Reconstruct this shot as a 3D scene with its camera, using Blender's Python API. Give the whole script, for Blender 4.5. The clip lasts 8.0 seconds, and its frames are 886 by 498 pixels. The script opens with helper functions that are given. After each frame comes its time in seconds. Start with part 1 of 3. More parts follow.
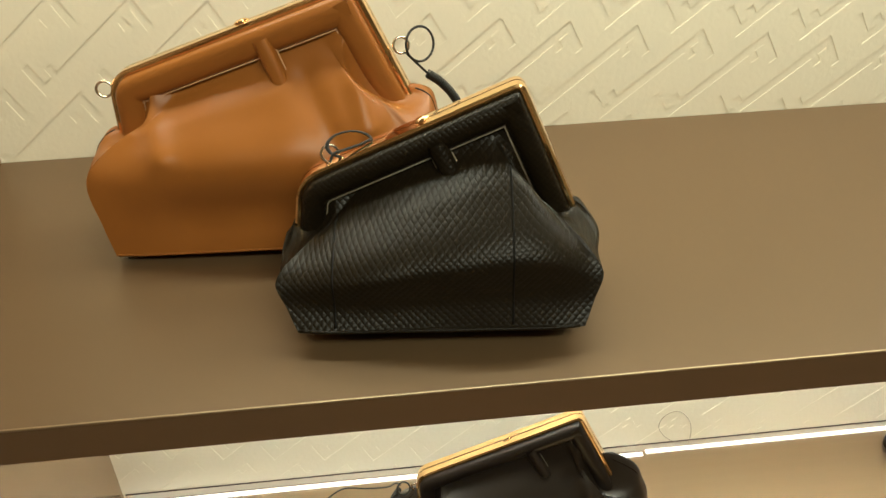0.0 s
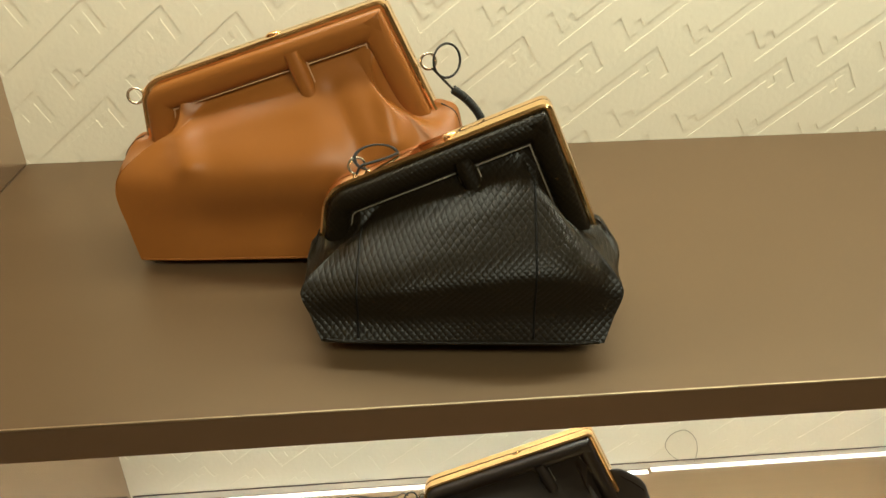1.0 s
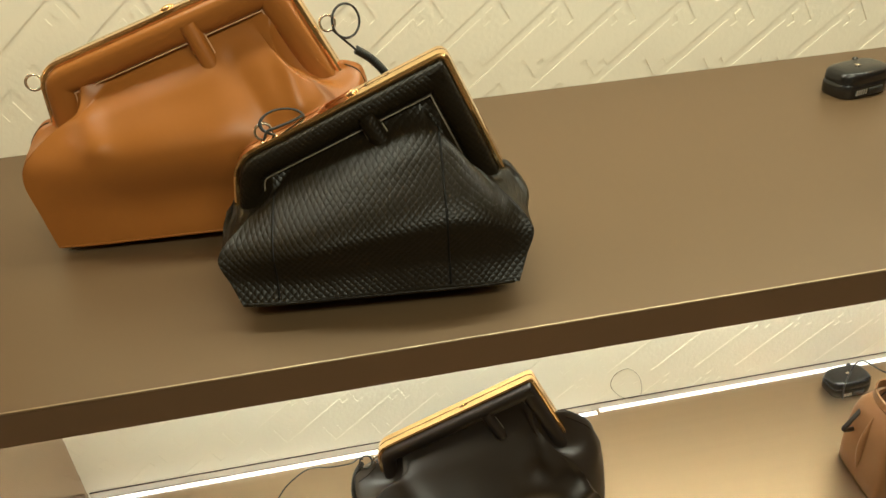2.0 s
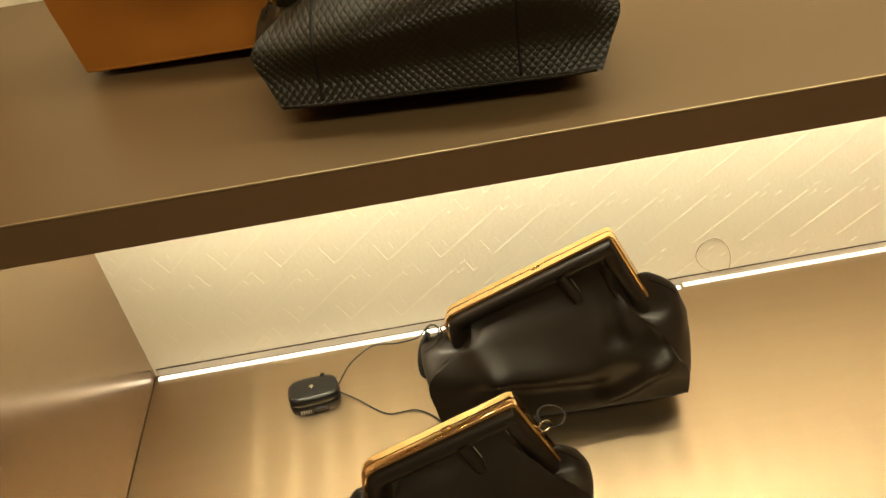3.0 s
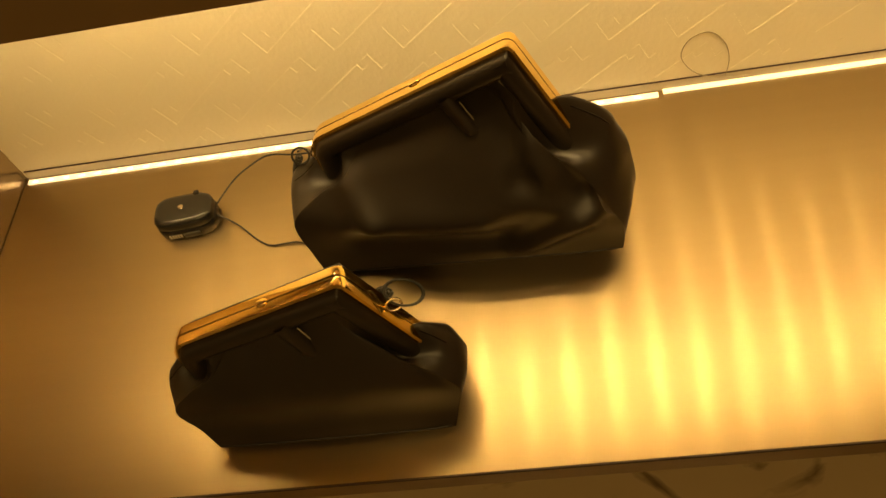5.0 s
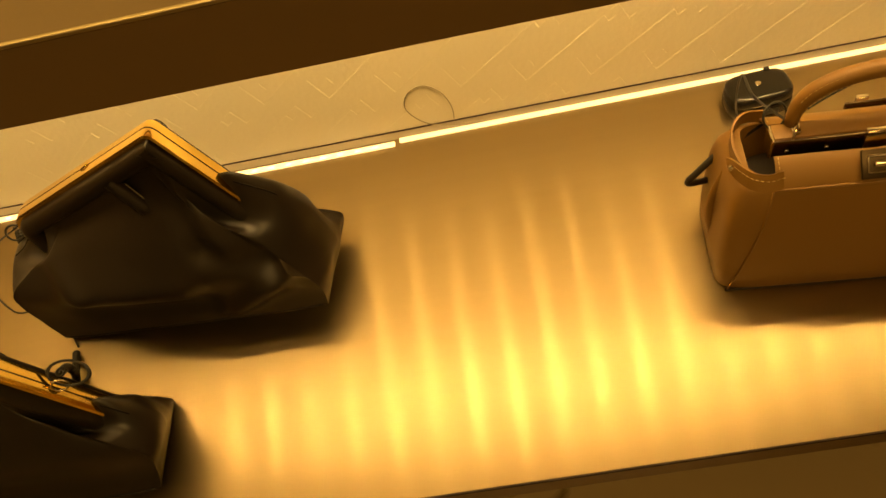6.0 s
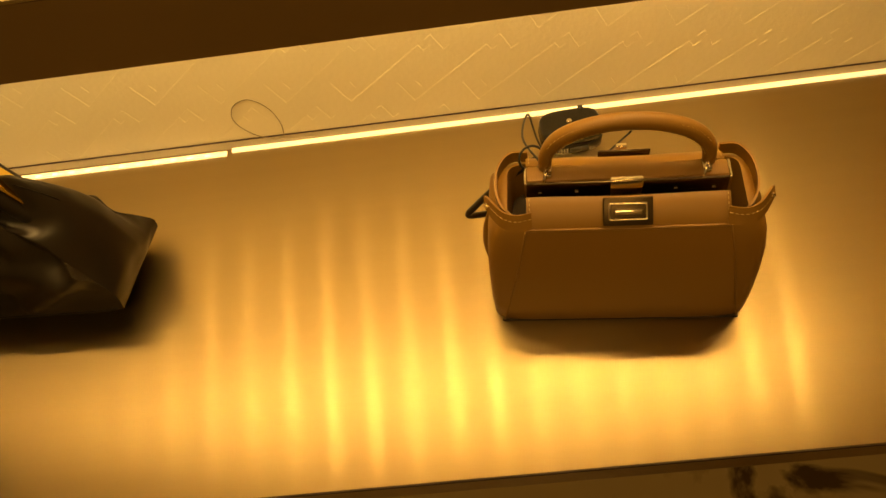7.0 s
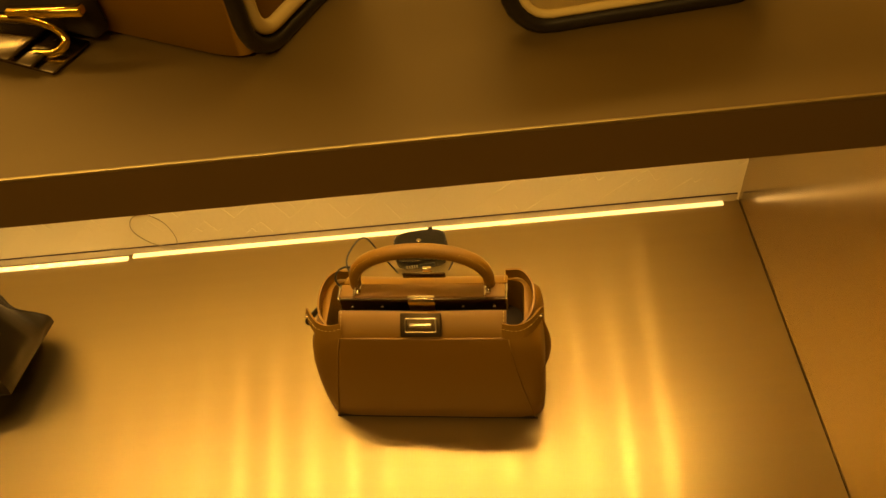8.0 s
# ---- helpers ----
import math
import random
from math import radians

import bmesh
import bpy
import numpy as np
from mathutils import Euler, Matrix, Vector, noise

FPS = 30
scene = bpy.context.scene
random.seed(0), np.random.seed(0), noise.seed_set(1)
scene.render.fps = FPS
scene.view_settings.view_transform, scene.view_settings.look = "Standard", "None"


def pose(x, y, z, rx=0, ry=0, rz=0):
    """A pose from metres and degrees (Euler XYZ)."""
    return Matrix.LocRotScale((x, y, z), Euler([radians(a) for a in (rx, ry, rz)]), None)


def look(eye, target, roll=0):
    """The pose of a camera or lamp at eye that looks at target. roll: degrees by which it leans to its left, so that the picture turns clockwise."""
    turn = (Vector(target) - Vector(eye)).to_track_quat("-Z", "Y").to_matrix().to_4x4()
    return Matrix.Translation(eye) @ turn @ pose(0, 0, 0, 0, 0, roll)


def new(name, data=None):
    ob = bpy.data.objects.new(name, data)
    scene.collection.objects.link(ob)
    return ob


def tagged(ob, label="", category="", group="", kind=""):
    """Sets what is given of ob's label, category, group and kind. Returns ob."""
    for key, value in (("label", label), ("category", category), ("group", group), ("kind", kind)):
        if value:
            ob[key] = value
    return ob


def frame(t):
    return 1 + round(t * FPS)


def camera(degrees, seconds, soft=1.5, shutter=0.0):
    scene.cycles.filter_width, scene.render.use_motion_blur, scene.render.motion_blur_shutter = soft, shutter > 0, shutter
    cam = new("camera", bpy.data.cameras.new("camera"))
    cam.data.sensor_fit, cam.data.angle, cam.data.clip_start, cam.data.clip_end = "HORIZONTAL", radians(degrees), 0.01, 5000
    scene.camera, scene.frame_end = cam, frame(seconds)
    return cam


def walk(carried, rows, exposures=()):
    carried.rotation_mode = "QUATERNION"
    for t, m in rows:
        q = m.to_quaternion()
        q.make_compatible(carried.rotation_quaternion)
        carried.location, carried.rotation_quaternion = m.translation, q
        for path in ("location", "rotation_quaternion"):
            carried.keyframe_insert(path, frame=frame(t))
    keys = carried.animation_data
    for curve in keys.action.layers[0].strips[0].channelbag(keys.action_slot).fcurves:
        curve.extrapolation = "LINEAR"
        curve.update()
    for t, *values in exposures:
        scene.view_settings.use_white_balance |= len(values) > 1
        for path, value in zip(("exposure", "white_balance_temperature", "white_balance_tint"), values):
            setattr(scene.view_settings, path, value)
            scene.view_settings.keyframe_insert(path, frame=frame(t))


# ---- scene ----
cam = camera(59.2, 8.0)
PATH = [
    (0, (0.423, -0.843, 1.463), (0.562, 0.864, 0.429), -2.1),
    (0.5, (0.408, -0.851, 1.464), (0.519, 0.854, 0.424), -1.5),
    (1, (0.408, -0.849, 1.47), (0.54, 0.872, 0.461), -0.5),
    (1.2, (0.415, -0.85, 1.479), (0.578, 0.86, 0.453), -0.4),
    (2.3, (0.436, -0.878, 1.444), (0.664, 0.784, 0.356), -5.3),
    (2.5, (0.433, -0.879, 1.429), (0.615, 0.772, 0.315), -6.1),
    (3, (0.431, -0.85, 1.347), (0.468, 0.74, 0.134), -9.1),
    (3.5, (0.409, -0.802, 1.262), (0.422, 0.643, -0.122), -6.2),
    (3.8, (0.401, -0.758, 1.241), (0.374, 0.58, -0.245), -5.5),
    (4, (0.425, -0.727, 1.228), (0.305, 0.565, -0.293), -7.4),
    (4.2, (0.467, -0.69, 1.222), (0.259, 0.545, -0.338), -8.8),
    (5.3, (0.709, -0.642, 1.226), (0.488, 0.488, -0.41), -20.0),
    (5.5, (0.754, -0.646, 1.232), (0.565, 0.496, -0.399), -20.7),
    (6, (0.919, -0.625, 1.238), (0.719, 0.49, -0.41), -18.5),
    (6.5, (1.089, -0.604, 1.241), (0.841, 0.49, -0.415), -16.6),
    (7, (1.107, -0.631, 1.24), (0.962, 0.475, -0.42), -12.5),
    (7.5, (1.188, -0.653, 1.273), (1.027, 0.49, -0.361), -12.8),
    (7.8, (1.262, -0.679, 1.31), (1.129, 0.541, -0.27), -10.6),
    (8, (1.295, -0.693, 1.331), (1.163, 0.597, -0.192), -9.5),
]
EXPOSURES = [(0.0, 0.84, 4350, 15), (1.2, 0.84, 4350, 15), (2.3, 0.88, 4400, 15), (2.7, 0.82, 4700, 16), (3.5, 0.60, 5700, 18), (4.2, 0.45, 7000, 19),
             (5.3, 0.12, 9500, 19), (6.0, 0.06, 10800, 20), (7.0, -0.04, 13000, 22), (7.5, -0.08, 14500, 22), (8.0, -0.03, 16500, 21)]
walk(cam, [(t, look(eye, target, roll)) for t, eye, target, roll in PATH], EXPOSURES)

# ---- world and light ----
world = bpy.data.worlds.new("shop_world")
world.use_nodes = True
world.node_tree.nodes["Background"].inputs[0].default_value = (1.0, 0.80, 0.30, 1)
world.node_tree.nodes["Background"].inputs[1].default_value = 0.02
scene.world = world

FLOOR, LOW, UP, CEIL = 0.30, 0.55, 1.110, 2.70
WIDE, DEEP_L, DEEP_U, THICK = 1.62, -0.420, -0.444, 0.030


def lamp(name, m, size_x, size_y, power, colour):
    data = bpy.data.lights.new(name, "AREA")
    data.shape, data.size, data.size_y, data.energy, data.color = "RECTANGLE", size_x, size_y, power, colour
    ob = new(name, data)
    ob.matrix_world = m
    return ob


LED_FIRST, LED_STEP, LED_COUNT, LED_Y = 0.0345, 0.0695, 23, -0.115


def spot(name, x, y, z, power, degrees, colour):
    """One small led with a lens, aimed down and a little to the front."""
    data = bpy.data.lights.new(name, "SPOT")
    data.energy, data.color, data.shadow_soft_size = power, colour, 0.003
    data.spot_size, data.spot_blend = radians(degrees), 1.0
    ob = new(name, data)
    ob.matrix_world = look((x, y, z), (x, y - 0.11, z - 0.50))
    return ob


WARM = (1.0, 0.77, 0.33)
WHITER = (1.0, 0.78, 0.37)
lamp("shelf_lamp", pose(WIDE / 2, -0.13, 1.70), WIDE - 0.1, 0.02, 5.0, WARM)
# Unseen fill lamp added to brighten the lower wall, beside the led row.
lamp("wall_fill_lamp", look((WIDE / 2, -0.165, UP - THICK - 0.006), (WIDE / 2, 0.01, UP - THICK - 0.25)), WIDE - 0.06, 0.012, 2.95, WHITER).data.spread = radians(100)
# Unseen lamp added as fill from above the front, to soften the shadows.
lamp("room_fill_lamp", look((0.8, -1.6, 2.66), (0.8, -0.4, 0.9)), 1.6, 0.5, 27.0, WARM)
for i in range(LED_COUNT):
    spot("shelf_led", LED_FIRST + LED_STEP * i, LED_Y, UP - THICK - 0.006, 1.10, 75, WHITER)


# ---- materials ----
def material(name, colour, rough=0.5, metal=0.0, second=None, scale=8.0, mix=0.5, bump=0.0, bump_scale=400.0, bump_dist=0.0004,
             aniso=0.0, spec=0.5, stretch=(1, 1, 1), rough_var=0.06, coat=0.0):
    mat = bpy.data.materials.new(name)
    mat.use_nodes = True
    nt = mat.node_tree
    n, l = nt.nodes, nt.links
    b = n["Principled BSDF"]
    b.inputs["Metallic"].default_value = metal
    b.inputs["Anisotropic"].default_value = aniso
    b.inputs["Specular IOR Level"].default_value = spec
    b.inputs["Coat Weight"].default_value = coat
    co = n.new("ShaderNodeTexCoord")
    mp = n.new("ShaderNodeMapping")
    mp.inputs["Scale"].default_value = stretch
    l.new(co.outputs["Object"], mp.inputs["Vector"])
    big = n.new("ShaderNodeTexNoise")
    big.inputs["Scale"].default_value = scale
    big.inputs["Detail"].default_value = 6
    l.new(mp.outputs[0], big.inputs["Vector"])
    ramp = n.new("ShaderNodeMix")
    ramp.data_type = "RGBA"
    ramp.inputs[6].default_value = (*colour, 1)
    ramp.inputs[7].default_value = (*(second or [c * 0.8 for c in colour]), 1)
    fac = n.new("ShaderNodeMath")
    fac.operation = "MULTIPLY"
    fac.inputs[1].default_value = mix
    l.new(big.outputs["Fac"], fac.inputs[0])
    l.new(fac.outputs[0], ramp.inputs[0])
    l.new(ramp.outputs[2], b.inputs["Base Color"])
    r = n.new("ShaderNodeMapRange")
    r.inputs["To Min"].default_value = max(0.02, rough - rough_var)
    r.inputs["To Max"].default_value = rough + rough_var
    fine = n.new("ShaderNodeTexNoise")
    fine.inputs["Scale"].default_value = bump_scale
    fine.inputs["Detail"].default_value = 4
    l.new(mp.outputs[0], fine.inputs["Vector"])
    l.new(fine.outputs["Fac"], r.inputs["Value"])
    l.new(r.outputs[0], b.inputs["Roughness"])
    if bump:
        bp = n.new("ShaderNodeBump")
        bp.inputs["Strength"].default_value = bump
        bp.inputs["Distance"].default_value = bump_dist
        l.new(fine.outputs["Fac"], bp.inputs["Height"])
        l.new(bp.outputs[0], b.inputs["Normal"])
    return mat


def glow(name, colour, strength):
    mat = bpy.data.materials.new(name)
    mat.use_nodes = True
    b = mat.node_tree.nodes["Principled BSDF"]
    b.inputs["Base Color"].default_value = (*colour, 1)
    b.inputs["Emission Color"].default_value = (*colour, 1)
    b.inputs["Emission Strength"].default_value = strength
    return mat


def brushed(name, colour, rough, aniso, metal=1.0):
    """Satin metal, brushed along x: its highlights smear across the grain."""
    mat = material(name, colour, rough, metal, scale=2.5, mix=0.35, bump=0.05, bump_scale=30, bump_dist=0.0002, aniso=aniso, stretch=(1, 30, 30), rough_var=0.03)
    nt = mat.node_tree
    tan = nt.nodes.new("ShaderNodeCombineXYZ")
    tan.inputs[0].default_value = 1.0
    gloss = nt.nodes.new("ShaderNodeBsdfAnisotropic")
    gloss.inputs["Color"].default_value = (*colour, 1)
    gloss.inputs["Roughness"].default_value = 0.255
    gloss.inputs["Anisotropy"].default_value = 0.79
    nt.links.new(tan.outputs[0], gloss.inputs["Tangent"])
    base = nt.nodes["Principled BSDF"].outputs[0]
    core = nt.nodes.new("ShaderNodeBsdfAnisotropic")
    core.inputs["Color"].default_value = (*colour, 1)
    core.inputs["Roughness"].default_value = 0.19
    core.inputs["Anisotropy"].default_value = 0.55
    nt.links.new(tan.outputs[0], core.inputs["Tangent"])
    for shader, share in ((gloss, 0.165), (core, 0.09)):
        both = nt.nodes.new("ShaderNodeMixShader")
        both.inputs[0].default_value = share
        nt.links.new(base, both.inputs[1])
        nt.links.new(shader.outputs[0], both.inputs[2])
        base = both.outputs[0]
    nt.links.new(base, nt.nodes["Material Output"].inputs["Surface"])
    return mat


SHELF = brushed("bronze_satin_metal", (0.40, 0.300, 0.180), 0.37, 0.0)
SHELF_TOP = material("bronze_lacquer", (0.160, 0.103, 0.046), 0.40, 0.30, scale=3, mix=0.45, bump=0.02, bump_scale=900, bump_dist=0.0002)
PANEL = material("bronze_panel_metal", (0.46, 0.35, 0.23), 0.19, 0.8, scale=3, mix=0.3, rough_var=0.03)
LIP = material("dark_bronze_metal", (0.215, 0.138, 0.070), 0.36, 0.6, scale=4, mix=0.4)
EDGE = material("bright_brass_edge", (0.48, 0.39, 0.25), 0.45, 1.0, scale=20, mix=0.2)
DARK_GAP = material("dark_shadow_joint", (0.03, 0.012, 0.008), 0.6)
PLASTER = material("cream_plaster", (0.80, 0.74, 0.60), 0.72, scale=5, mix=0.3, bump=0.25, bump_scale=170, bump_dist=0.0014, spec=0.3)
WHITE = material("warm_white_paint", (0.72, 0.66, 0.56), 0.6, scale=3, mix=0.2)
# Wall plaster darkened in its colour to dim the strip's glare on the upstand.
DIMMED_TRIM = material("dimmed_plaster_trim", (0.42, 0.36, 0.26), 0.6, scale=6, mix=0.3)
TAN = material("tan_leather", (0.31, 0.115, 0.004), 0.36, scale=14, mix=0.55, spec=0.32, second=(0.25, 0.088, 0.003), bump=0.12, bump_scale=1400, bump_dist=0.0002)
BLACK = material("black_leather", (0.015, 0.010, 0.006), 0.42, scale=14, mix=0.5, spec=0.5, bump=0.14, bump_scale=1400, bump_dist=0.0002)
BROWN = material("caramel_leather", (0.25, 0.122, 0.035), 0.48, scale=14, mix=0.4, bump=0.10, bump_scale=1500, bump_dist=0.0002)
BROWN_DARK = material("dark_brown_lining", (0.03, 0.018, 0.012), 0.7)
CREAM = material("cream_suede", (0.72, 0.55, 0.30), 0.75, scale=30, mix=0.35, bump=0.2, bump_scale=900)
GOLD = material("polished_gold", (0.95, 0.66, 0.26), 0.09, 1.0, scale=10, mix=0.15, rough_var=0.04)
STEEL = material("polished_nickel", (0.75, 0.66, 0.52), 0.16, 1.0, scale=10, mix=0.15, rough_var=0.04)
GUN = material("dark_gunmetal", (0.20, 0.155, 0.11), 0.25, 1.0, scale=10, mix=0.3)
LOCK = material("dark_bronze_metal_plate", (0.085, 0.058, 0.035), 0.42, 1.0, scale=10, mix=0.3)
PLASTIC = material("black_plastic", (0.012, 0.011, 0.010), 0.22, scale=20, mix=0.4)
RUBBER = material("black_rubber", (0.02, 0.018, 0.015), 0.5)
SEAM = material("black_thread", (0.003, 0.002, 0.001), 0.7, spec=0.2)
PIPE_TAN = material("tan_edge_paint", (0.62, 0.36, 0.15), 0.4)
PIPE_BLACK = material("grey_edge_paint", (0.30, 0.25, 0.17), 0.35)
THREAD = material("cream_thread", (0.62, 0.42, 0.18), 0.6)
WIRE = material("clear_wire", (0.34, 0.28, 0.18), 0.3)
GREY_PRINT = material("grey_print", (0.32, 0.29, 0.24), 0.5)
LED_STRIP = glow("led_diffuser", (1.0, 0.90, 0.64), 0.85)
LED_DOT = glow("led_dot", (1.0, 0.77, 0.33), 20.0)
LED_BRIGHT = glow("led_chip", (1.0, 0.90, 0.60), 2.2)


def stone(name):
    mat = material(name, (0.38, 0.27, 0.15), 0.16, scale=2.2, mix=0.5, second=(0.22, 0.155, 0.085), spec=0.5)
    nt = mat.node_tree
    n, l = nt.nodes, nt.links
    b = n["Principled BSDF"]
    wave = n.new("ShaderNodeTexNoise")
    wave.inputs["Scale"].default_value = 5.0
    wave.inputs["Detail"].default_value = 5
    wave.inputs["Distortion"].default_value = 1.6
    co = n.new("ShaderNodeTexCoord")
    l.new(co.outputs["Object"], wave.inputs["Vector"])
    near = n.new("ShaderNodeMapRange")
    near.inputs["From Min"].default_value = 0.56
    near.inputs["From Max"].default_value = 0.66
    l.new(wave.outputs["Fac"], near.inputs["Value"])
    m = n.new("ShaderNodeMix")
    m.data_type = "RGBA"
    m.inputs[7].default_value = (0.07, 0.04, 0.02, 1)
    old = b.inputs["Base Color"].links[0].from_socket
    l.new(old, m.inputs[6])
    l.new(near.outputs[0], m.inputs[0])
    l.new(m.outputs[2], b.inputs["Base Color"])
    return mat


def scales(name):
    """Python skin: small rounded diamond scales in relief."""
    mat = material(name, (0.011, 0.0075, 0.003), 0.35, scale=16, mix=0.5, spec=0.20)
    nt = mat.node_tree
    n, l = nt.nodes, nt.links
    b = n["Principled BSDF"]
    co = n.new("ShaderNodeTexCoord")
    warp = n.new("ShaderNodeTexNoise")
    warp.inputs["Scale"].default_value = 25.0
    l.new(co.outputs["Object"], warp.inputs["Vector"])
    push = n.new("ShaderNodeVectorMath")
    push.operation = "MULTIPLY_ADD"
    push.inputs[1].default_value = (0.004, 0.004, 0.004)
    l.new(warp.outputs["Color"], push.inputs[0])
    l.new(co.outputs["Object"], push.inputs[2])
    rounds = []
    for z_share in (1.1, -1.1):
        dot = n.new("ShaderNodeVectorMath")
        dot.operation = "DOT_PRODUCT"
        dot.inputs[1].default_value = (math.pi / 0.0054, 0, z_share * math.pi / 0.0054)
        l.new(push.outputs[0], dot.inputs[0])
        wave = n.new("ShaderNodeMath")
        wave.operation = "SINE"
        l.new(dot.outputs["Value"], wave.inputs[0])
        size = n.new("ShaderNodeMath")
        size.operation = "ABSOLUTE"
        l.new(wave.outputs[0], size.inputs[0])
        rounds.append(size)
    both = n.new("ShaderNodeMath")
    both.operation = "MULTIPLY"
    l.new(rounds[0].outputs[0], both.inputs[0])
    l.new(rounds[1].outputs[0], both.inputs[1])
    inv = n.new("ShaderNodeMath")
    inv.operation = "POWER"
    inv.inputs[1].default_value = 0.5
    l.new(both.outputs[0], inv.inputs[0])
    bp = n.new("ShaderNodeBump")
    bp.inputs["Strength"].default_value = 0.30
    bp.inputs["Distance"].default_value = 0.0011
    l.new(inv.outputs[0], bp.inputs["Height"])
    l.new(bp.outputs[0], b.inputs["Normal"])
    return mat


STONE = stone("brown_marble")
PYTHON = scales("black_python_skin")


# ---- mesh helpers ----
def finish(ob, mat, smooth=True):
    ob.data.materials.append(mat)
    if smooth:
        for p in ob.data.polygons:
            p.use_smooth = True
    return ob


def part(name, bm, mat, parent, label="", smooth=True, auto=None):
    bmesh.ops.recalc_face_normals(bm, faces=bm.faces)
    me = bpy.data.meshes.new(name)
    if auto is not None:
        for e in bm.edges:
            if len(e.link_faces) == 2 and e.calc_face_angle(0) > radians(auto):
                e.smooth = False
    bm.to_mesh(me)
    bm.free()
    ob = finish(new(name, me), mat, smooth)
    if parent is not None:
        ob.parent = parent
    return tagged(ob, label=label)


def thing(name, m, label, category, group="", kind=""):
    ob = new(name)
    ob.empty_display_size = 0.02
    ob.matrix_world = m
    return tagged(ob, label, category, group, kind)


def box_bm(x0, x1, y0, y1, z0, z1, bevel=0.0, seg=2):
    bm = bmesh.new()
    bmesh.ops.create_cube(bm, size=1)
    bmesh.ops.scale(bm, vec=(x1 - x0, y1 - y0, z1 - z0), verts=bm.verts)
    bmesh.ops.translate(bm, vec=((x0 + x1) / 2, (y0 + y1) / 2, (z0 + z1) / 2), verts=bm.verts)
    if bevel:
        bmesh.ops.bevel(bm, geom=bm.edges[:], offset=bevel, segments=seg, profile=0.5, affect="EDGES")
    return bm


def tube_bm(points, radius, sides=8, closed=False, bm=None):
    """A round tube along a line of points; radius a number or one for each point."""
    bm = bm or bmesh.new()
    pts = [Vector(p) for p in points]
    rad = radius if isinstance(radius, (list, tuple)) else [radius] * len(pts)
    rings, side = [], None
    for i, p in enumerate(pts):
        a = pts[i - 1] if (i or closed) else p
        b = pts[(i + 1) % len(pts)] if (i < len(pts) - 1 or closed) else p
        d = (b - a).normalized()
        if side is None:
            side = d.orthogonal().normalized()
        side = (side - d * side.dot(d)).normalized()
        up = d.cross(side)
        rings.append([bm.verts.new(p + rad[i] * (math.cos(q) * side + math.sin(q) * up)) for q in (2 * math.pi * k / sides for k in range(sides))])
    n = len(rings)
    for i in range(n if closed else n - 1):
        A, B = rings[i], rings[(i + 1) % n]
        for k in range(sides):
            bm.faces.new((A[k], A[(k + 1) % sides], B[(k + 1) % sides], B[k]))
    if not closed:
        bm.faces.new(rings[0][::-1])
        bm.faces.new(rings[-1])
    return bm


def smooth_line(points, steps=8):
    """A smooth curve through a few points."""
    p = [Vector(q) for q in points]
    p = [p[0] * 2 - p[1]] + p + [p[-1] * 2 - p[-2]]
    out = []
    for i in range(1, len(p) - 2):
        for k in range(steps):
            t = k / steps
            out.append(0.5 * (2 * p[i] + (p[i + 1] - p[i - 1]) * t + (2 * p[i - 1] - 5 * p[i] + 4 * p[i + 1] - p[i + 2]) * t ** 2
                              + (3 * p[i] - p[i - 1] - 3 * p[i + 1] + p[i + 2]) * t ** 3))
    out.append(p[-2])
    return out


def arc_corner(a, b, c, r, n=6):
    """The corner b of the line a-b-c, rounded."""
    a, b, c = Vector(a), Vector(b), Vector(c)
    p, q = b + (a - b).normalized() * r, b + (c - b).normalized() * r
    return [p.lerp(b, t).lerp(b.lerp(q, t), t) for t in (k / n for k in range(n + 1))]


def sweep_bm(path, profile, bm=None):
    """Sweeps a profile of (outward, y) pairs along a path in the x-z plane (outward: to the left of travel)."""
    bm = bm or bmesh.new()
    rings = []
    for i, p in enumerate(path):
        d0 = (path[i] - path[i - 1]).normalized() if i else (path[1] - path[0]).normalized()
        d1 = (path[i + 1] - path[i]).normalized() if i < len(path) - 1 else d0
        n0, n1 = Vector((-d0.y, d0.x)), Vector((-d1.y, d1.x))
        n = (n0 + n1).normalized()
        n = n / max(0.45, n.dot(n0))
        rings.append([bm.verts.new((p.x + n.x * o, y, p.y + n.y * o)) for o, y in profile])
    k = len(profile)
    for A, B in zip(rings, rings[1:]):
        for j in range(k):
            bm.faces.new((A[j], A[(j + 1) % k], B[(j + 1) % k], B[j]))
    bm.faces.new(rings[0][::-1])
    bm.faces.new(rings[-1])
    return bm


def torus_bm(m, big, small, n=24, sides=8):
    bm = tube_bm([(big * math.cos(a), big * math.sin(a), 0) for a in (2 * math.pi * k / n for k in range(n))], small, sides, True)
    bmesh.ops.transform(bm, matrix=m, verts=bm.verts)
    return bm


# ---- the display wall: panels, shelves, relief ----
def wall_box(name, x0, x1, y0, y1, z0, z1, mat, label, category="wall"):
    ob = part(name, box_bm(x0, x1, y0, y1, z0, z1), mat, None, smooth=False)
    return tagged(ob, label, category, kind="structure")


wall_box("floor", -2.0, 3.6, -3.2, 0.12, FLOOR - 0.1, FLOOR, STONE, "polished brown marble floor with dark veins below the shelves", "floor")
wall_box("ceiling", -2.0, 3.6, -3.2, 0.12, CEIL, CEIL + 0.1, WHITE, "plain warm white ceiling of the shop", "ceiling")
north = wall_box("wall_north", -2.0, 3.6, 0.022, 0.12, FLOOR, CEIL, PLASTER, "cream plaster wall with an embossed geometric relief behind the shelves")
wall_box("wall_south", -2.0, 3.6, -3.3, -3.2, FLOOR, CEIL, WHITE, "plain warm white wall of the shop")
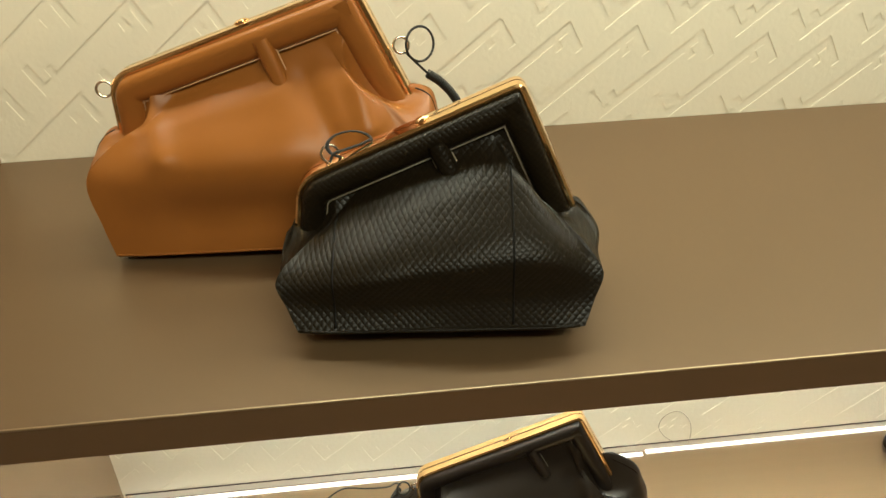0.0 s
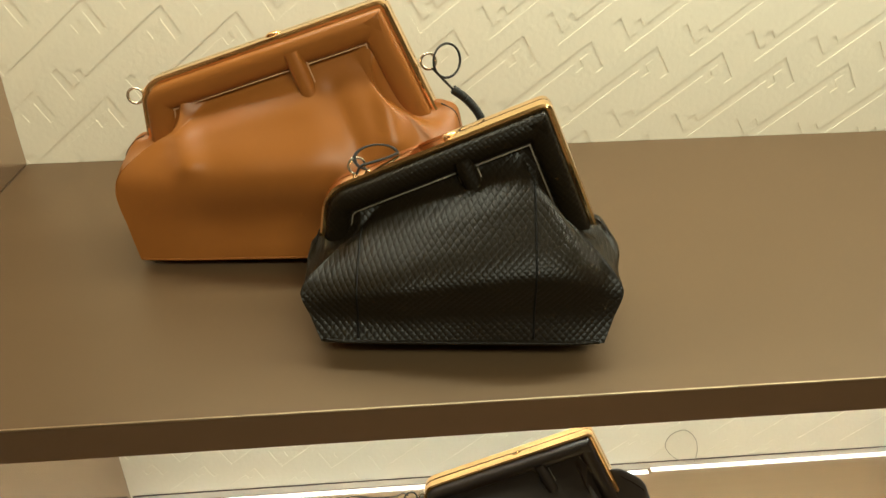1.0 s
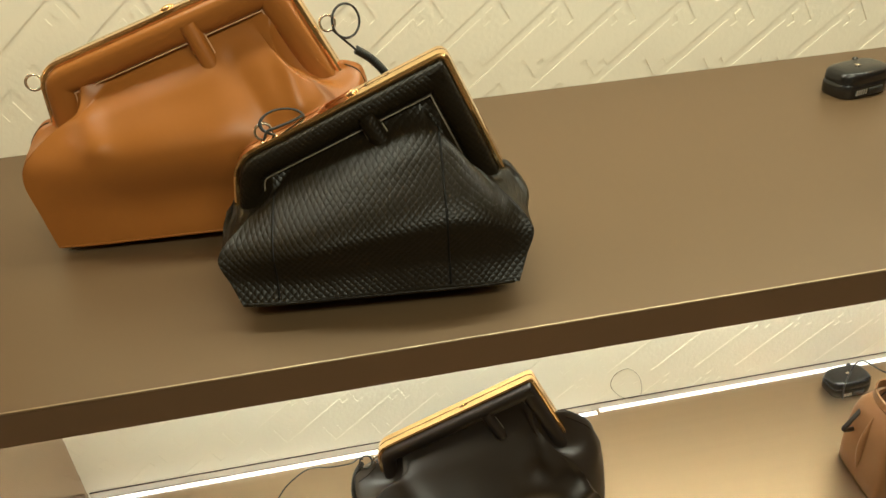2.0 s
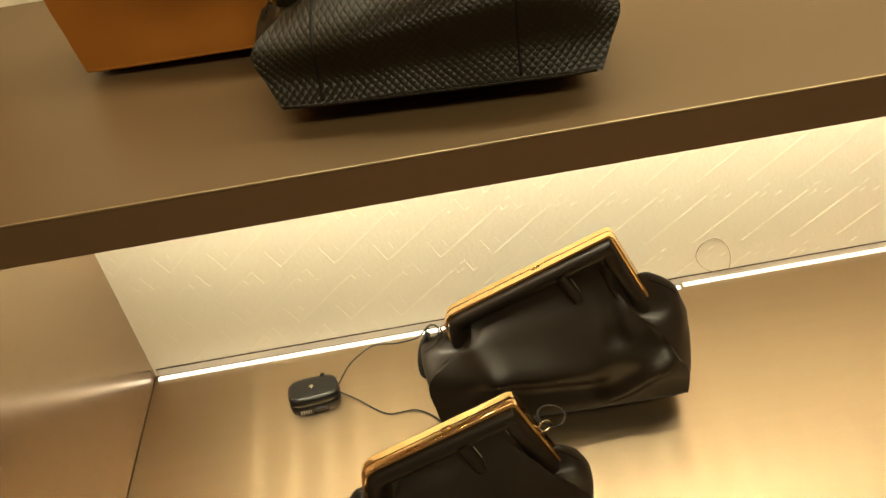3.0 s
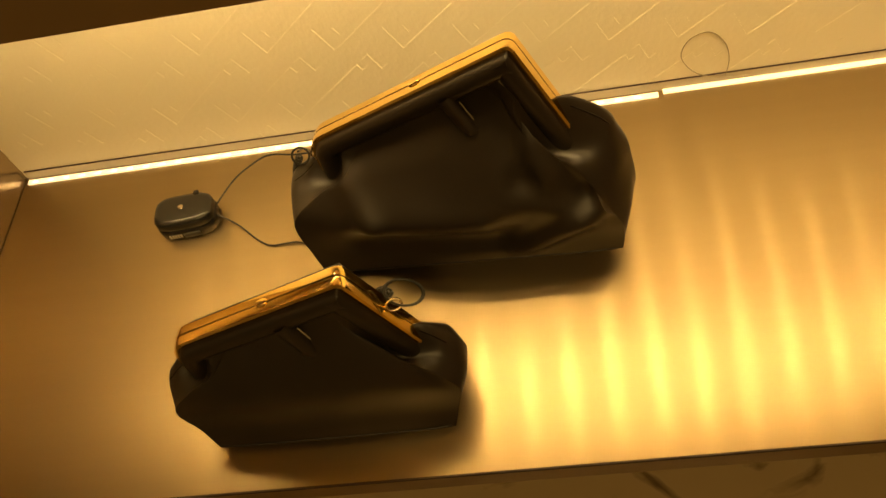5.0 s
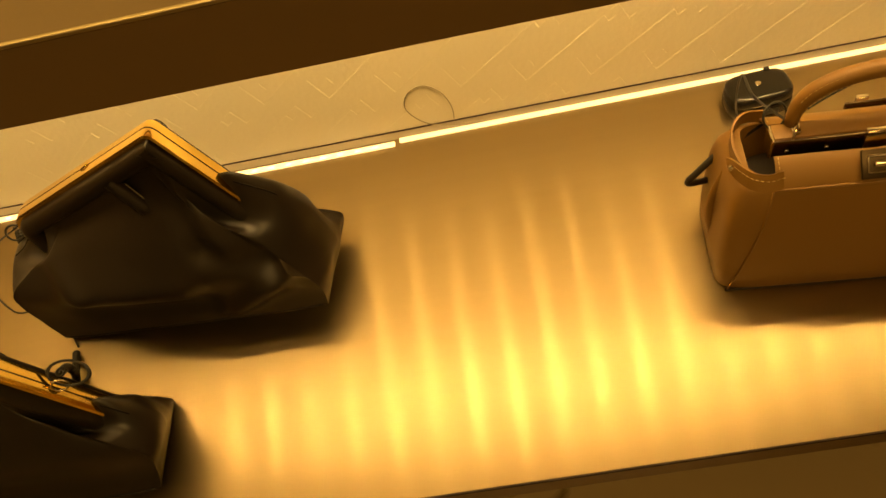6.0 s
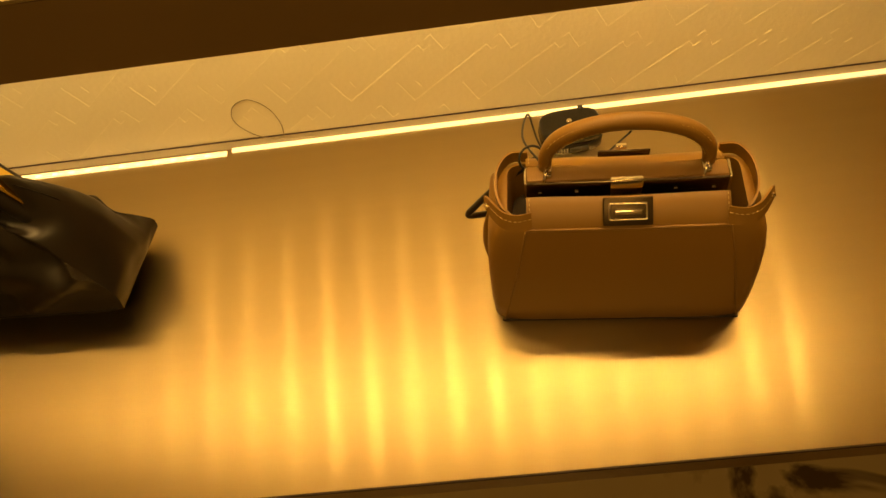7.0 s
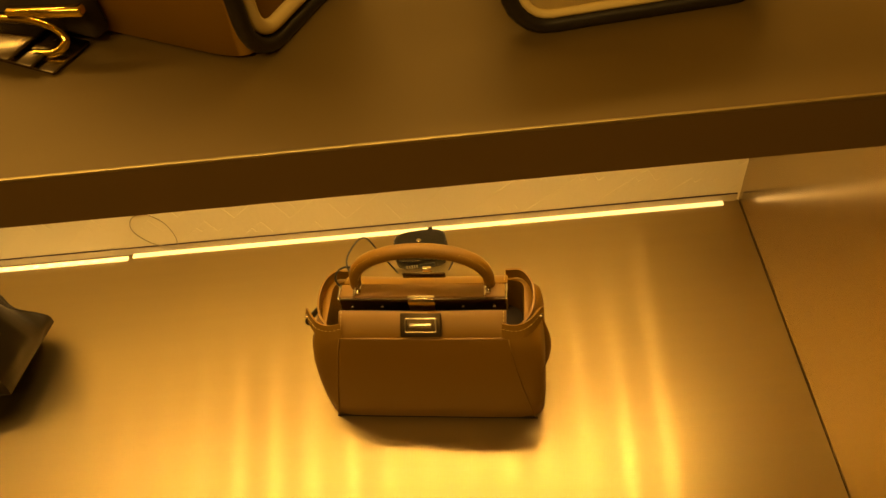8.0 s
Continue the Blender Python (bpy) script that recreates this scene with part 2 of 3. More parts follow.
wall_box("wall_west", -2.1, -2.0, -3.2, 0.12, FLOOR, CEIL, WHITE, "plain warm white wall of the shop")
wall_box("wall_east", 3.6, 3.7, -3.2, 0.12, FLOOR, CEIL, WHITE, "plain warm white wall of the shop")

wall_box("canopy", 0.0, WIDE, -0.44, 0.0, 1.715, 1.76, WHITE, "plain board closing the shelf bay above", "board")


def relief(name, x0, x1, z0, z1, y, depth, origin, a, b, parent):
    """Embossed band motifs with hooked ends, on a slanted lattice: a lies 13 across and 11 down, b 10 across and 17 up in the motif's own units."""
    A = np.array([[13, -11], [10, 17]], float)
    U, V = np.linalg.solve(A, np.array([a, b], float))
    bars = [(0, 30, 0, 2), (0, 2, 2, 7), (4, 6, 2, 4), (28, 30, -5, 0), (24, 26, -2, 0)]
    deep = set()
    for i in range(-40, 41):
        for j in range(-20, 21):
            ou, ov = 13 * i + 10 * j, -11 * i + 17 * j
            for u0, u1, v0, v1 in bars:
                for u in range(u0, u1):
                    for v in range(v0, v1):
                        deep.add((ou + u, ov + v))
    o = np.array(origin, float)
    inv = np.linalg.inv(np.array([U, V]).T)
    cs = [inv @ (np.array(c) - o) for c in ((x0, z0), (x1, z0), (x0, z1), (x1, z1))]
    lo, hi = np.floor(np.min(cs, axis=0)).astype(int), np.ceil(np.max(cs, axis=0)).astype(int)
    verts, faces, index = [], [], {}

    def vert(u, v, low):
        key = (u, v, low)
        if key not in index:
            p = o + u * U + v * V
            index[key] = len(verts)
            verts.append((p[0], y + depth if low else y, p[1]))
        return index[key]

    kept = set()
    for u in range(lo[0], hi[0]):
        for v in range(lo[1], hi[1]):
            p = o + (u + 0.5) * U + (v + 0.5) * V
            if x0 - 0.006 < p[0] < x1 + 0.006 and z0 - 0.006 < p[1] < z1 + 0.006:
                kept.add((u, v))
    for u, v in sorted(kept):
        low = (u, v) in deep
        faces.append([vert(u, v, low), vert(u + 1, v, low), vert(u + 1, v + 1, low), vert(u, v + 1, low)])
        for du, dv, e in ((1, 0, ((u + 1, v), (u + 1, v + 1))), (0, 1, ((u + 1, v + 1), (u, v + 1)))):
            other = (u + du, v + dv)
            if other in kept and (other in deep) != low:
                faces.append([vert(*e[0], False), vert(*e[1], False), vert(*e[1], True), vert(*e[0], True)])
    me = bpy.data.meshes.new(name)
    me.from_pydata(verts, [], faces)
    ob = finish(new(name, me), PLASTER, False)
    bm = bmesh.new()
    bm.from_mesh(me)
    bmesh.ops.recalc_face_normals(bm, faces=bm.faces)
    bm.to_mesh(me)
    bm.free()
    ob.parent = parent
    return ob


relief("relief_panel", 0.0, WIDE, UP - 0.01, 1.70, 0.0, 0.0007, (0.527, 1.236), (0.0766, -0.0086), (-0.002, 0.105), north)
relief("relief_panel", 0.0, WIDE, LOW, UP - 0.02, 0.010, 0.0005, (0.228, 0.709), (0.0728, -0.0107), (-0.002, 0.105), north)

for x, w in ((0.0, -1), (WIDE, 1)):
    ob = part("side_panel", box_bm(min(x, x + w * 0.03), max(x, x + w * 0.03), -0.424, 0.021, FLOOR, 1.72, 0.0008, 1), PANEL, None, smooth=False)
    tagged(ob, "satin bronze metal side panel of the shelf bay", "panel", "side panels of the bay", "structure")


def shelf(z, deep, mat, label, lip, back=-0.0005):
    s = thing("display_shelf", pose(0, 0, z), label, "shelf", "shelves of the bay")
    x1 = WIDE - 0.0013
    part("board", box_bm(0.0013, x1, deep + 0.0012, back, -THICK + 0.003, 0), mat, s, smooth=False)
    part("front_lip", box_bm(0.0013, x1, deep, deep + 0.0012, -THICK, -0.0013, 0.0003, 1), lip, s, "dark bronze front edge", smooth=False)
    part("underside", box_bm(0.0013, x1, deep + 0.0012, back, -THICK, -THICK + 0.003), PANEL, s, smooth=False)
    return s


top_shelf = shelf(UP, DEEP_U, SHELF_TOP, "brown bronze lacquered metal shelf with a bright front edge", LIP)
part("bright_edge", box_bm(0.0025, WIDE - 0.0025, DEEP_U - 0.0005, DEEP_U + 0.0011, -0.0012, 0.0003, 0.0003, 2), EDGE, top_shelf, "bright brass edge line")
low_shelf = shelf(LOW, DEEP_L, SHELF, "brushed bronze metal shelf lit from above", LIP, 0.0095)
part("edge_line", box_bm(0.0025, WIDE - 0.0025, DEEP_L - 0.0006, DEEP_L + 0.0011, -0.0030, 0.0003), DARK_GAP, low_shelf, "dark front edge line", smooth=False)
for x in (0.0, WIDE):
    ob = part("joint", box_bm(x - 0.0012, x + 0.0012, DEEP_L, -0.001, LOW - 0.01, LOW - 0.003), DARK_GAP, None, smooth=False)
    tagged(ob, "dark narrow joint between shelf and side panel", "trim", kind="structure")

# lamps under the upper shelf
lights = thing("led_downlight_row", pose(0, LED_Y, UP - THICK), "row of small warm led lamps under the shelf", "shelf light")
part("rail", box_bm(0.03, WIDE - 0.03, -0.007, 0.072, -0.0035, -0.0002), LIP, lights, smooth=False)
for i in range(LED_COUNT):
    x = LED_FIRST + LED_STEP * i
    part("led", box_bm(x - 0.003, x + 0.003, -0.003, 0.003, -0.0045, -0.0036), LED_DOT, lights, smooth=False)

# light strip along the foot of the wall
strip = thing("led_strip", pose(0, 0, LOW), "glowing white led strip along the back of the shelf", "led strip")
part("profile", box_bm(0.004, WIDE - 0.004, 0.0076, 0.0098, 0.0, 0.0122), DIMMED_TRIM, strip, "plain upstand behind the strip", smooth=False)
part("shadow_line", box_bm(0.004, WIDE - 0.004, 0.0078, 0.0098, 0.0124, 0.0128), DARK_GAP, strip, "thin dark joint line", smooth=False)
part("diffuser", box_bm(0.798, 1.598, 0.0006, 0.0074, 0.0, 0.0022, 0.0004, 1), LED_STRIP, strip, "glowing diffuser")
part("diffuser", box_bm(0.006, 0.792, -0.0035, 0.0040, 0.0, 0.0022, 0.0004, 1), LED_STRIP, strip, "glowing diffuser")
for i in range(36):
    x = 0.016 + i * 0.0215
    part("led", box_bm(x - 0.0035, x + 0.0035, -0.0030, 0.0015, 0.0022, 0.0030, 0.0004, 1), LED_BRIGHT, strip)


# ---- framed clutch bags ----
def smoothstep(x):
    x = max(0.0, min(1.0, x))
    return x * x * (3 - 2 * x)


def clutch(m, label, leather, pad, piping, leg_l, corner, peak, leg_r, base, wide, waist, depth, ear, folds=(), lift=(0, 0), clasp=0.5, tab=0.47,
           rings=(), belly=0.006, flare=0.005, up_front=0.006, crown=0.35, rise=0.62, proud=0.012, hump=(0.5, 0.5), tab_len=0.034, seams=(), group="framed clutch bags", pad_w=0.020,
           bulge=0.0, lines="all", skew=0.0, forward=0.0):
    """A soft pouch hanging from a slanted metal frame. leg_l, corner, peak, leg_r: the frame's line (x, z); base: the bottom's ends in x; wide, waist: the widest ends in x and their height."""
    bag = thing("clutch_bag", m, label, "handbag", group)
    L, C, P, R = (Vector(q) for q in (leg_l, corner, peak, leg_r))
    hd = depth / 2
    b0, b1 = base
    w0, w1 = wide
    along = (P - C).normalized()

    def bar_z(x):
        return C.y + (P.y - C.y) * (x - C.x) / (P.x - C.x)

    def inside(foot, head, at, side):
        """A point just inside the padding of one of the frame's legs."""
        d = (head - foot).normalized()
        return foot.lerp(head, at) + Vector((d.y, -d.x)) * side * (pad_w + 0.006)

    hump_l, hump_r = inside(L, C, hump[0], 1), inside(R, P, hump[1], -1)
    N, K, M = 76, 34, 44

    def front_column(s, side):
        """The points that one vertical line of the front (side -1) or the back (side 1) panel runs through."""
        edge = max(math.exp(-(s / 0.075) ** 2), math.exp(-((1 - s) / 0.075) ** 2))
        near = max(math.exp(-(s / 0.17) ** 2), math.exp(-((1 - s) / 0.17) ** 2))
        z0 = lift[0] * (1 - s) + lift[1] * s + (up_front if side < 0 else 0.0)
        shift = skew * s - forward
        xt = hump_l.x + (hump_r.x - hump_l.x) * s
        under = min(bar_z(xt), P.y) - (pad_w + 0.004) / max(0.5, along.x)
        ridge = hump_l.y * (1 - s) + hump_r.y * s if side < 0 else L.y * (1 - s) + R.y * s + 0.008
        zs = under + (min(ridge, under) - under) * edge
        zw = rise * zs + (waist[0] * (1 - s) + waist[1] * s - rise * zs) * near * 0.8
        xb, xw = b0 + (b1 - b0) * s, w0 + (w1 - w0) * s
        full = (1 - 0.16 * near) * (1.0 if side < 0 else 0.88)
        draw = 0.06 if side < 0 else 0.42
        tuck = 0.0105 + (proud if side < 0 else 0.002) * edge
        return [Vector((xb, side * (hd + flare) * (1 - 0.03 * edge) + shift, z0)),
                Vector((xb + (xw - xb) * 0.40, side * (hd + belly * 0.45) * (1 - 0.05 * near) + shift, z0 + 0.40 * (zw - z0))),
                Vector((xw + (xt - xw) * draw, side * (hd + belly) * full + shift * 0.85, zw)),
                Vector((xw + (xt - xw) * (0.47 + draw * 0.9), side * ((hd + belly) * full * 0.50 + tuck * 0.50) + shift * 0.45, zw + 0.60 * (zs - zw))),
                Vector((xt, side * tuck, zs)),
                Vector((xt, side * 0.006, max(zs + 0.004, min(bar_z(xt), P.y) - 0.006)))]

    def gusset_column(yf, e):
        """The same for the side between the panels, which bulges out past the frame's leg."""
        foot, head = (L, C) if e < 0 else (R, P)
        xb, xw = (b0, w0) if e < 0 else (b1, w1)
        end = lift[0] if e < 0 else lift[1]
        shift = (skew if e > 0 else 0.0) - forward
        turn = math.cos(yf * math.pi / 2)
        mid = waist[0] if e < 0 else waist[1]
        z0 = end + up_front * (1 - yf) / 2
        top = foot.lerp(head, crown * turn ** 0.7)
        lobe = turn ** 0.55
        pts = [Vector((xb, yf * (hd + flare) * 0.97 + shift, z0)),
                Vector((xb + (xw - xb) * 0.40 + e * 0.5 * bulge * turn, yf * (hd + belly * 0.45) * 0.94 + shift, z0 + 0.40 * (mid - z0))),
                Vector((xw + e * (bulge * turn - 0.004 * (1 - turn) - 0.016 * max(0.0, yf)), yf * (hd + belly) * 0.82 + shift * 0.85, mid + 0.004 * turn)),
                Vector((foot.x + (xw - foot.x) * (0.22 + 0.46 * lobe), yf * (0.020 + 0.25 * hd) + shift * 0.4, foot.y - 0.014 + (0.014 + 0.40 * (top.y - foot.y)) * lobe)),
                Vector((foot.x + e * (0.001 + 0.50 * ear * lobe) + (top.x - foot.x) * 0.6, yf * 0.017, foot.y - 0.006 + (top.y - foot.y + 0.005) * lobe)),
                Vector((top.x - e * 0.002, yf * 0.005, top.y - 0.003))]
        beside = front_column(0.0 if e < 0 else 1.0, -1 if yf < 0 else 1)
        b = smoothstep(turn / 0.75)
        for i in (2, 3, 4, 5):
            pts[i] = beside[i].lerp(pts[i], b)
        pts[4].z -= 2.4 * b * (1 - b) * max(0.0, pts[4].z - foot.y)
        return pts

    def run(points):
        """A smooth line through the points, evenly stepped by their distance."""
        pts = [points[0] * 2 - points[1]] + points + [points[-1] * 2 - points[-2]]
        lens = [(q - p).length + 1e-5 for p, q in zip(points, points[1:])]
        total, out = sum(lens), []
        cuts = [sum(lens[:i]) / total for i in range(len(lens) + 1)]
        for k in range(M + 1):
            t = k / M
            i = max(j for j in range(len(lens)) if cuts[j] <= t + 1e-9)
            u = min(1.0, (t - cuts[i]) / (cuts[i + 1] - cuts[i]))
            p0, p1, p2, p3 = pts[i:i + 4]
            h = lens[i]
            m1 = (p2 - p0) / (h + (lens[i - 1] if i else h)) * h
            m2 = (p3 - p1) / (h + (lens[i + 1] if i + 1 < len(lens) else h)) * h
            out.append(p1 * (2 * u ** 3 - 3 * u * u + 1) + m1 * (u ** 3 - 2 * u * u + u) + p2 * (3 * u * u - 2 * u ** 3) + m2 * (u ** 3 - u * u))
        return out

    spread = [0.6 * (0.5 - 0.5 * math.cos(math.pi * i / N)) + 0.4 * i / N for i in range(N + 1)]
    loop = [(front_column(s, -1), -1, 0) for s in spread]
    loop += [(gusset_column(-1 + 2 * k / K, 1), -1 + 2 * k / K, 1) for k in range(1, K)]
    loop += [(front_column(s, 1), 1, 0) for s in spread[::-1]]
    loop += [(gusset_column(1 - 2 * k / K, -1), 1 - 2 * k / K, -1) for k in range(1, K)]
    bm = bmesh.new()
    grid = []
    for points, yf, e in loop:
        col = []
        for k, q in enumerate(run(points)):
            t = k / M
            q.y *= 1.0 if q.y < 0 else 0.76
            if e == 0:
                for fx0, fz0, fx1, fz1, wid, amp in folds:
                    d = Vector((fx1 - fx0, fz1 - fz0))
                    g = max(0.0, min(1.0, (Vector((q.x - fx0, q.z - fz0))).dot(d) / d.length_squared))
                    dist = (Vector((q.x - fx0, q.z - fz0)) - d * g).length
                    q.y += yf * amp * math.exp(-(dist / wid) ** 2) * smoothstep((1 - t) / 0.25) * smoothstep(t / 0.12)
                q.y += yf * 0.0016 * noise.noise(Vector((q.x * 20, yf * 3, q.z * 20))) * smoothstep((1 - t) / 0.25) * smoothstep(t / 0.1)
            elif k:
                q.x += 0.003 * noise.noise(Vector((q.y * 30, e * 7, q.z * 26))) * smoothstep((1 - t) / 0.25)
            col.append(bm.verts.new(q))
        grid.append(col)
    n = len(grid)
    for i in range(n):
        A, B = grid[i], grid[(i + 1) % n]
        for k in range(M):
            bm.faces.new((A[k], B[k], B[k + 1], A[k + 1]))
    bm.faces.new([g[0] for g in grid][::-1])
    bm.faces.new([g[-1] for g in grid])
    foot_line = [g[0].co.copy() for g in grid[:N + 1]]
    seam_lines = []
    for x_low, x_top in seams:
        line = []
        for k in range(1, M - 9):
            x = x_low + (x_top - x_low) * k / (M - 10)
            i = max(j for j in range(N) if grid[j][k].co.x <= x or j == 0)
            p, q = grid[i][k].co, grid[i + 1][k].co
            line.append(p.lerp(q, max(0.0, min(1.0, (x - p.x) / max(1e-5, q.x - p.x)))))
        seam_lines.append(line)
    ear_lines = [[v.co.copy() for v in grid[i][int(M * 0.72):M - 3]] for i in (N + int(K * 0.36), n - int(K * 0.36))]
    part("body", bm, leather, bag, auto=50)
    part("base_piping", tube_bm([(p.x, p.y + 0.0004, p.z + 0.0006) for p in foot_line[1:-1:3]], 0.0013, 8), leather, bag, "stiff lower edge")
    for line in ear_lines:
        part("gusset_seam", tube_bm(line, 0.0006, 6), SEAM, bag)

    # metal frame in two halves with a dark slit between
    path = [L] + arc_corner(L, C, P, 0.016, 7) + arc_corner(C, P, R, 0.0035, 4) + [R]
    path = [Vector((p.x, p.y)) for p in path]
    part("frame_front", sweep_bm(path, [(0.0000, -0.0098), (0.0026, -0.0102), (0.0044, -0.0088), (0.0049, -0.005), (0.0049, -0.0007), (0.0, -0.0007)]), GOLD, bag, "polished gold metal frame", auto=35)
    part("frame_back", sweep_bm(path, [(0.0, 0.0007), (0.0049, 0.0007), (0.0049, 0.005), (0.0044, 0.0088), (0.0026, 0.0102), (0.0, 0.0098)]), GOLD, bag, "polished gold metal frame", auto=35)
    part("frame_slit", sweep_bm(path, [(0.0, -0.0007), (0.0036, -0.0007), (0.0036, 0.0007), (0.0, 0.0007)]), BROWN_DARK, bag)
    for sy, name in ((-1, "frame_padding"), (1, "frame_padding")):
        prof = []
        for k in range(9):
            a = math.pi * k / 8
            prof.append((-0.0002 - pad_w * 0.5 * (1 - math.cos(a)), sy * (0.0080 + 0.0105 * math.sin(a) ** 0.6)))
        prof.append((-pad_w * 0.9, sy * 0.004))
        prof.append((-0.001, sy * 0.004))
        part(name, sweep_bm(path, prof), pad, bag, auto=40)
    # the short tab under the top bar
    d = (P - C).normalized()
    nrm = Vector((d.y, -d.x))
    root = C.lerp(P, tab) + nrm * 0.010
    lean = (nrm + d * 0.05).normalized()
    wid = 0.0075
    bm = bmesh.new()
    rows = []
    for k in range(11):
        t = k / 10
        c = root + lean * (tab_len + 0.010) * t
        row = []
        end = math.sqrt(max(0.0, 1 - max(0, (t - 0.9) / 0.1) ** 2)) if t > 0.9 else 1
        for j in range(9):
            a = math.pi * j / 8
            o = -math.cos(a) * wid
            row.append(bm.verts.new((c.x + d.x * o, -(0.0130 + 0.0085 * math.sin(a) ** 0.7 * (0.35 + 0.65 * end) + 0.008 * t), c.y + d.y * o)))
        rows.append(row)
    for A, B in zip(rows, rows[1:]):
        for j in range(8):
            bm.faces.new((A[j], A[j + 1], B[j + 1], B[j]))
        bm.faces.new((A[0], B[0], B[-1], A[-1]))
    bm.faces.new(rows[-1])
    part("tab", bm, pad, bag, auto=60)
    # painted edges of padding and tab
    inner = []
    for i, p in enumerate(path):
        d0 = (path[i] - path[i - 1]).normalized() if i else (path[1] - path[0]).normalized()
        d1 = (path[i + 1] - path[i]).normalized() if i < len(path) - 1 else d0
        n0, n1 = Vector((-d0.y, d0.x)), Vector((-d1.y, d1.x))
        nn = (n0 + n1).normalized()
        nn = nn / max(0.45, nn.dot(n0))
        inner.append(p - nn * (pad_w + 0.0004))
    inner = [p for p in inner if p.x > C.x + pad_w * 0.7]
    if lines == "all":
        part("edge_piping", tube_bm([(p.x, -0.0130, p.y) for p in inner], 0.0006, 6), piping, bag)
    else:
        # Pale edge colour put only on the stretch that catches light.
        part("edge_piping", tube_bm([(p.x, -0.0130, p.y) for p in inner[-2:]], 0.0006, 6), piping, bag)
    for o in (-wid - 0.0004, wid + 0.0004):
        a, b = root + lean * 0.012 + d * o, root + lean * (tab_len + 0.009) + d * o
        part("edge_piping", tube_bm([(a.x, -0.0150, a.y), (b.x, -0.0215, b.y)], 0.0006, 6), piping, bag)
    # clasp
    c = C.lerp(P, clasp)
    up = Vector((-d.y, d.x))
    bm = bmesh.new()
    bmesh.ops.create_uvsphere(bm, u_segments=16, v_segments=10, radius=1)
    bmesh.ops.scale(bm, vec=(0.0065, 0.0040, 0.0022), verts=bm.verts)
    bmesh.ops.rotate(bm, matrix=Matrix.Rotation(-math.atan2(d.y, d.x), 3, "Y"), verts=bm.verts)
    bmesh.ops.translate(bm, vec=(c.x + up.x * 0.0053, 0, c.y + up.y * 0.0053), verts=bm.verts)
    part("clasp", bm, GOLD, bag, "small gold oval clasp")
    for x, z, r in rings:
        part("ring", torus_bm(pose(x, 0.0, z, 78, 0, 15), r, 0.0012), STEEL, bag, "thin metal ring")
    # thin seams down the front
    for line in seam_lines:
        part("seam", tube_bm([(v.x, v.y + 0.0002, v.z) for v in line], 0.0009, 6), SEAM, bag)
    return bag


snake_bag = clutch(pose(0.462, -0.301, UP, 0, 0, -6), "black python-skin clutch bag with slanted gold frame, upper shelf",
                   PYTHON, scales("black_python_strip"), PIPE_BLACK,
                   (-0.106, 0.054), (-0.100, 0.092), (0.064, 0.162), (0.107, 0.061), (-0.098, 0.106), (-0.116, 0.123), (0.050, 0.050), 0.132, 0.010, crown=0.10, forward=0.025,
                   rings=((-0.078, 0.112, 0.0065),), clasp=0.58, tab=0.60, seams=((-0.071, -0.074), (0.055, 0.057)), belly=0.002, up_front=0.018, flare=0.010, rise=0.60, proud=0.010)
tan_bag = clutch(pose(0.330, -0.194, UP, 0, 0, -6), "large tan smooth leather clutch bag with slanted gold frame",
                 TAN, TAN, PIPE_TAN,
                 (-0.126, 0.096), (-0.124, 0.146), (0.080, 0.214), (0.123, 0.120), (-0.136, 0.150), (-0.149, 0.150), (0.080, 0.080), 0.104, 0.014, crown=0.15, lift=(0.0, 0.008), forward=0.006,
                 folds=((-0.060, 0.045, 0.060, 0.042, 0.026, -0.004), (0.040, 0.145, 0.062, 0.105, 0.012, -0.006), (0.080, 0.162, 0.092, 0.118, 0.010, 0.007),
                        (-0.100, 0.128, -0.080, 0.100, 0.012, 0.006), (-0.080, 0.100, 0.020, 0.098, 0.020, 0.003)),
                 rings=((-0.137, 0.136, 0.0065), (0.117, 0.166, 0.0065)), clasp=0.56, tab=0.62, tab_len=0.036, belly=0.010, pad_w=0.024, up_front=0.007, rise=0.58, proud=0.013)
back_bag = clutch(pose(0.570, -0.153, LOW, 0, 0, -9), "large black smooth leather clutch bag with slanted gold frame",
                  BLACK, BLACK, PIPE_BLACK,
                  (-0.130, 0.099), (-0.132, 0.148), (0.065, 0.2535), (0.121, 0.134), (-0.150, 0.157), (-0.163, 0.160), (0.088, 0.066), 0.120, 0.014, bulge=0.008, skew=0.0175,
                  folds=((-0.090, 0.064, 0.040, 0.056, 0.018, -0.007), (0.060, 0.175, 0.068, 0.135, 0.012, -0.004), (0.068, 0.135, 0.125, 0.108, 0.013, -0.005),
                         (0.150, 0.108, 0.060, 0.040, 0.013, 0.011), (-0.104, 0.125, -0.075, 0.096, 0.012, 0.005), (-0.080, 0.096, 0.030, 0.094, 0.020, 0.007),
                         (0.078, 0.168, 0.092, 0.130, 0.010, 0.003)),
                  lift=(0.0, 0.026), crown=0.50, rise=0.56, proud=0.016, rings=((-0.138, 0.125, 0.005),), clasp=0.58, tab=0.68, lines="some", belly=0.010)
front_bag = clutch(pose(0.430, -0.326, LOW), "small black smooth leather clutch bag with slanted gold frame",
                   BLACK, BLACK, PIPE_BLACK,
                   (-0.109, 0.081), (-0.105, 0.127), (0.057, 0.194), (0.105, 0.079), (-0.109, 0.116), (-0.133, 0.131), (0.064, 0.058), 0.090, 0.012, bulge=0.006, crown=0.28,
                   rings=((0.089, 0.146, 0.0065),), clasp=0.58, tab=0.62, lines="some", belly=0.0, flare=0.008, up_front=0.009, proud=0.012)


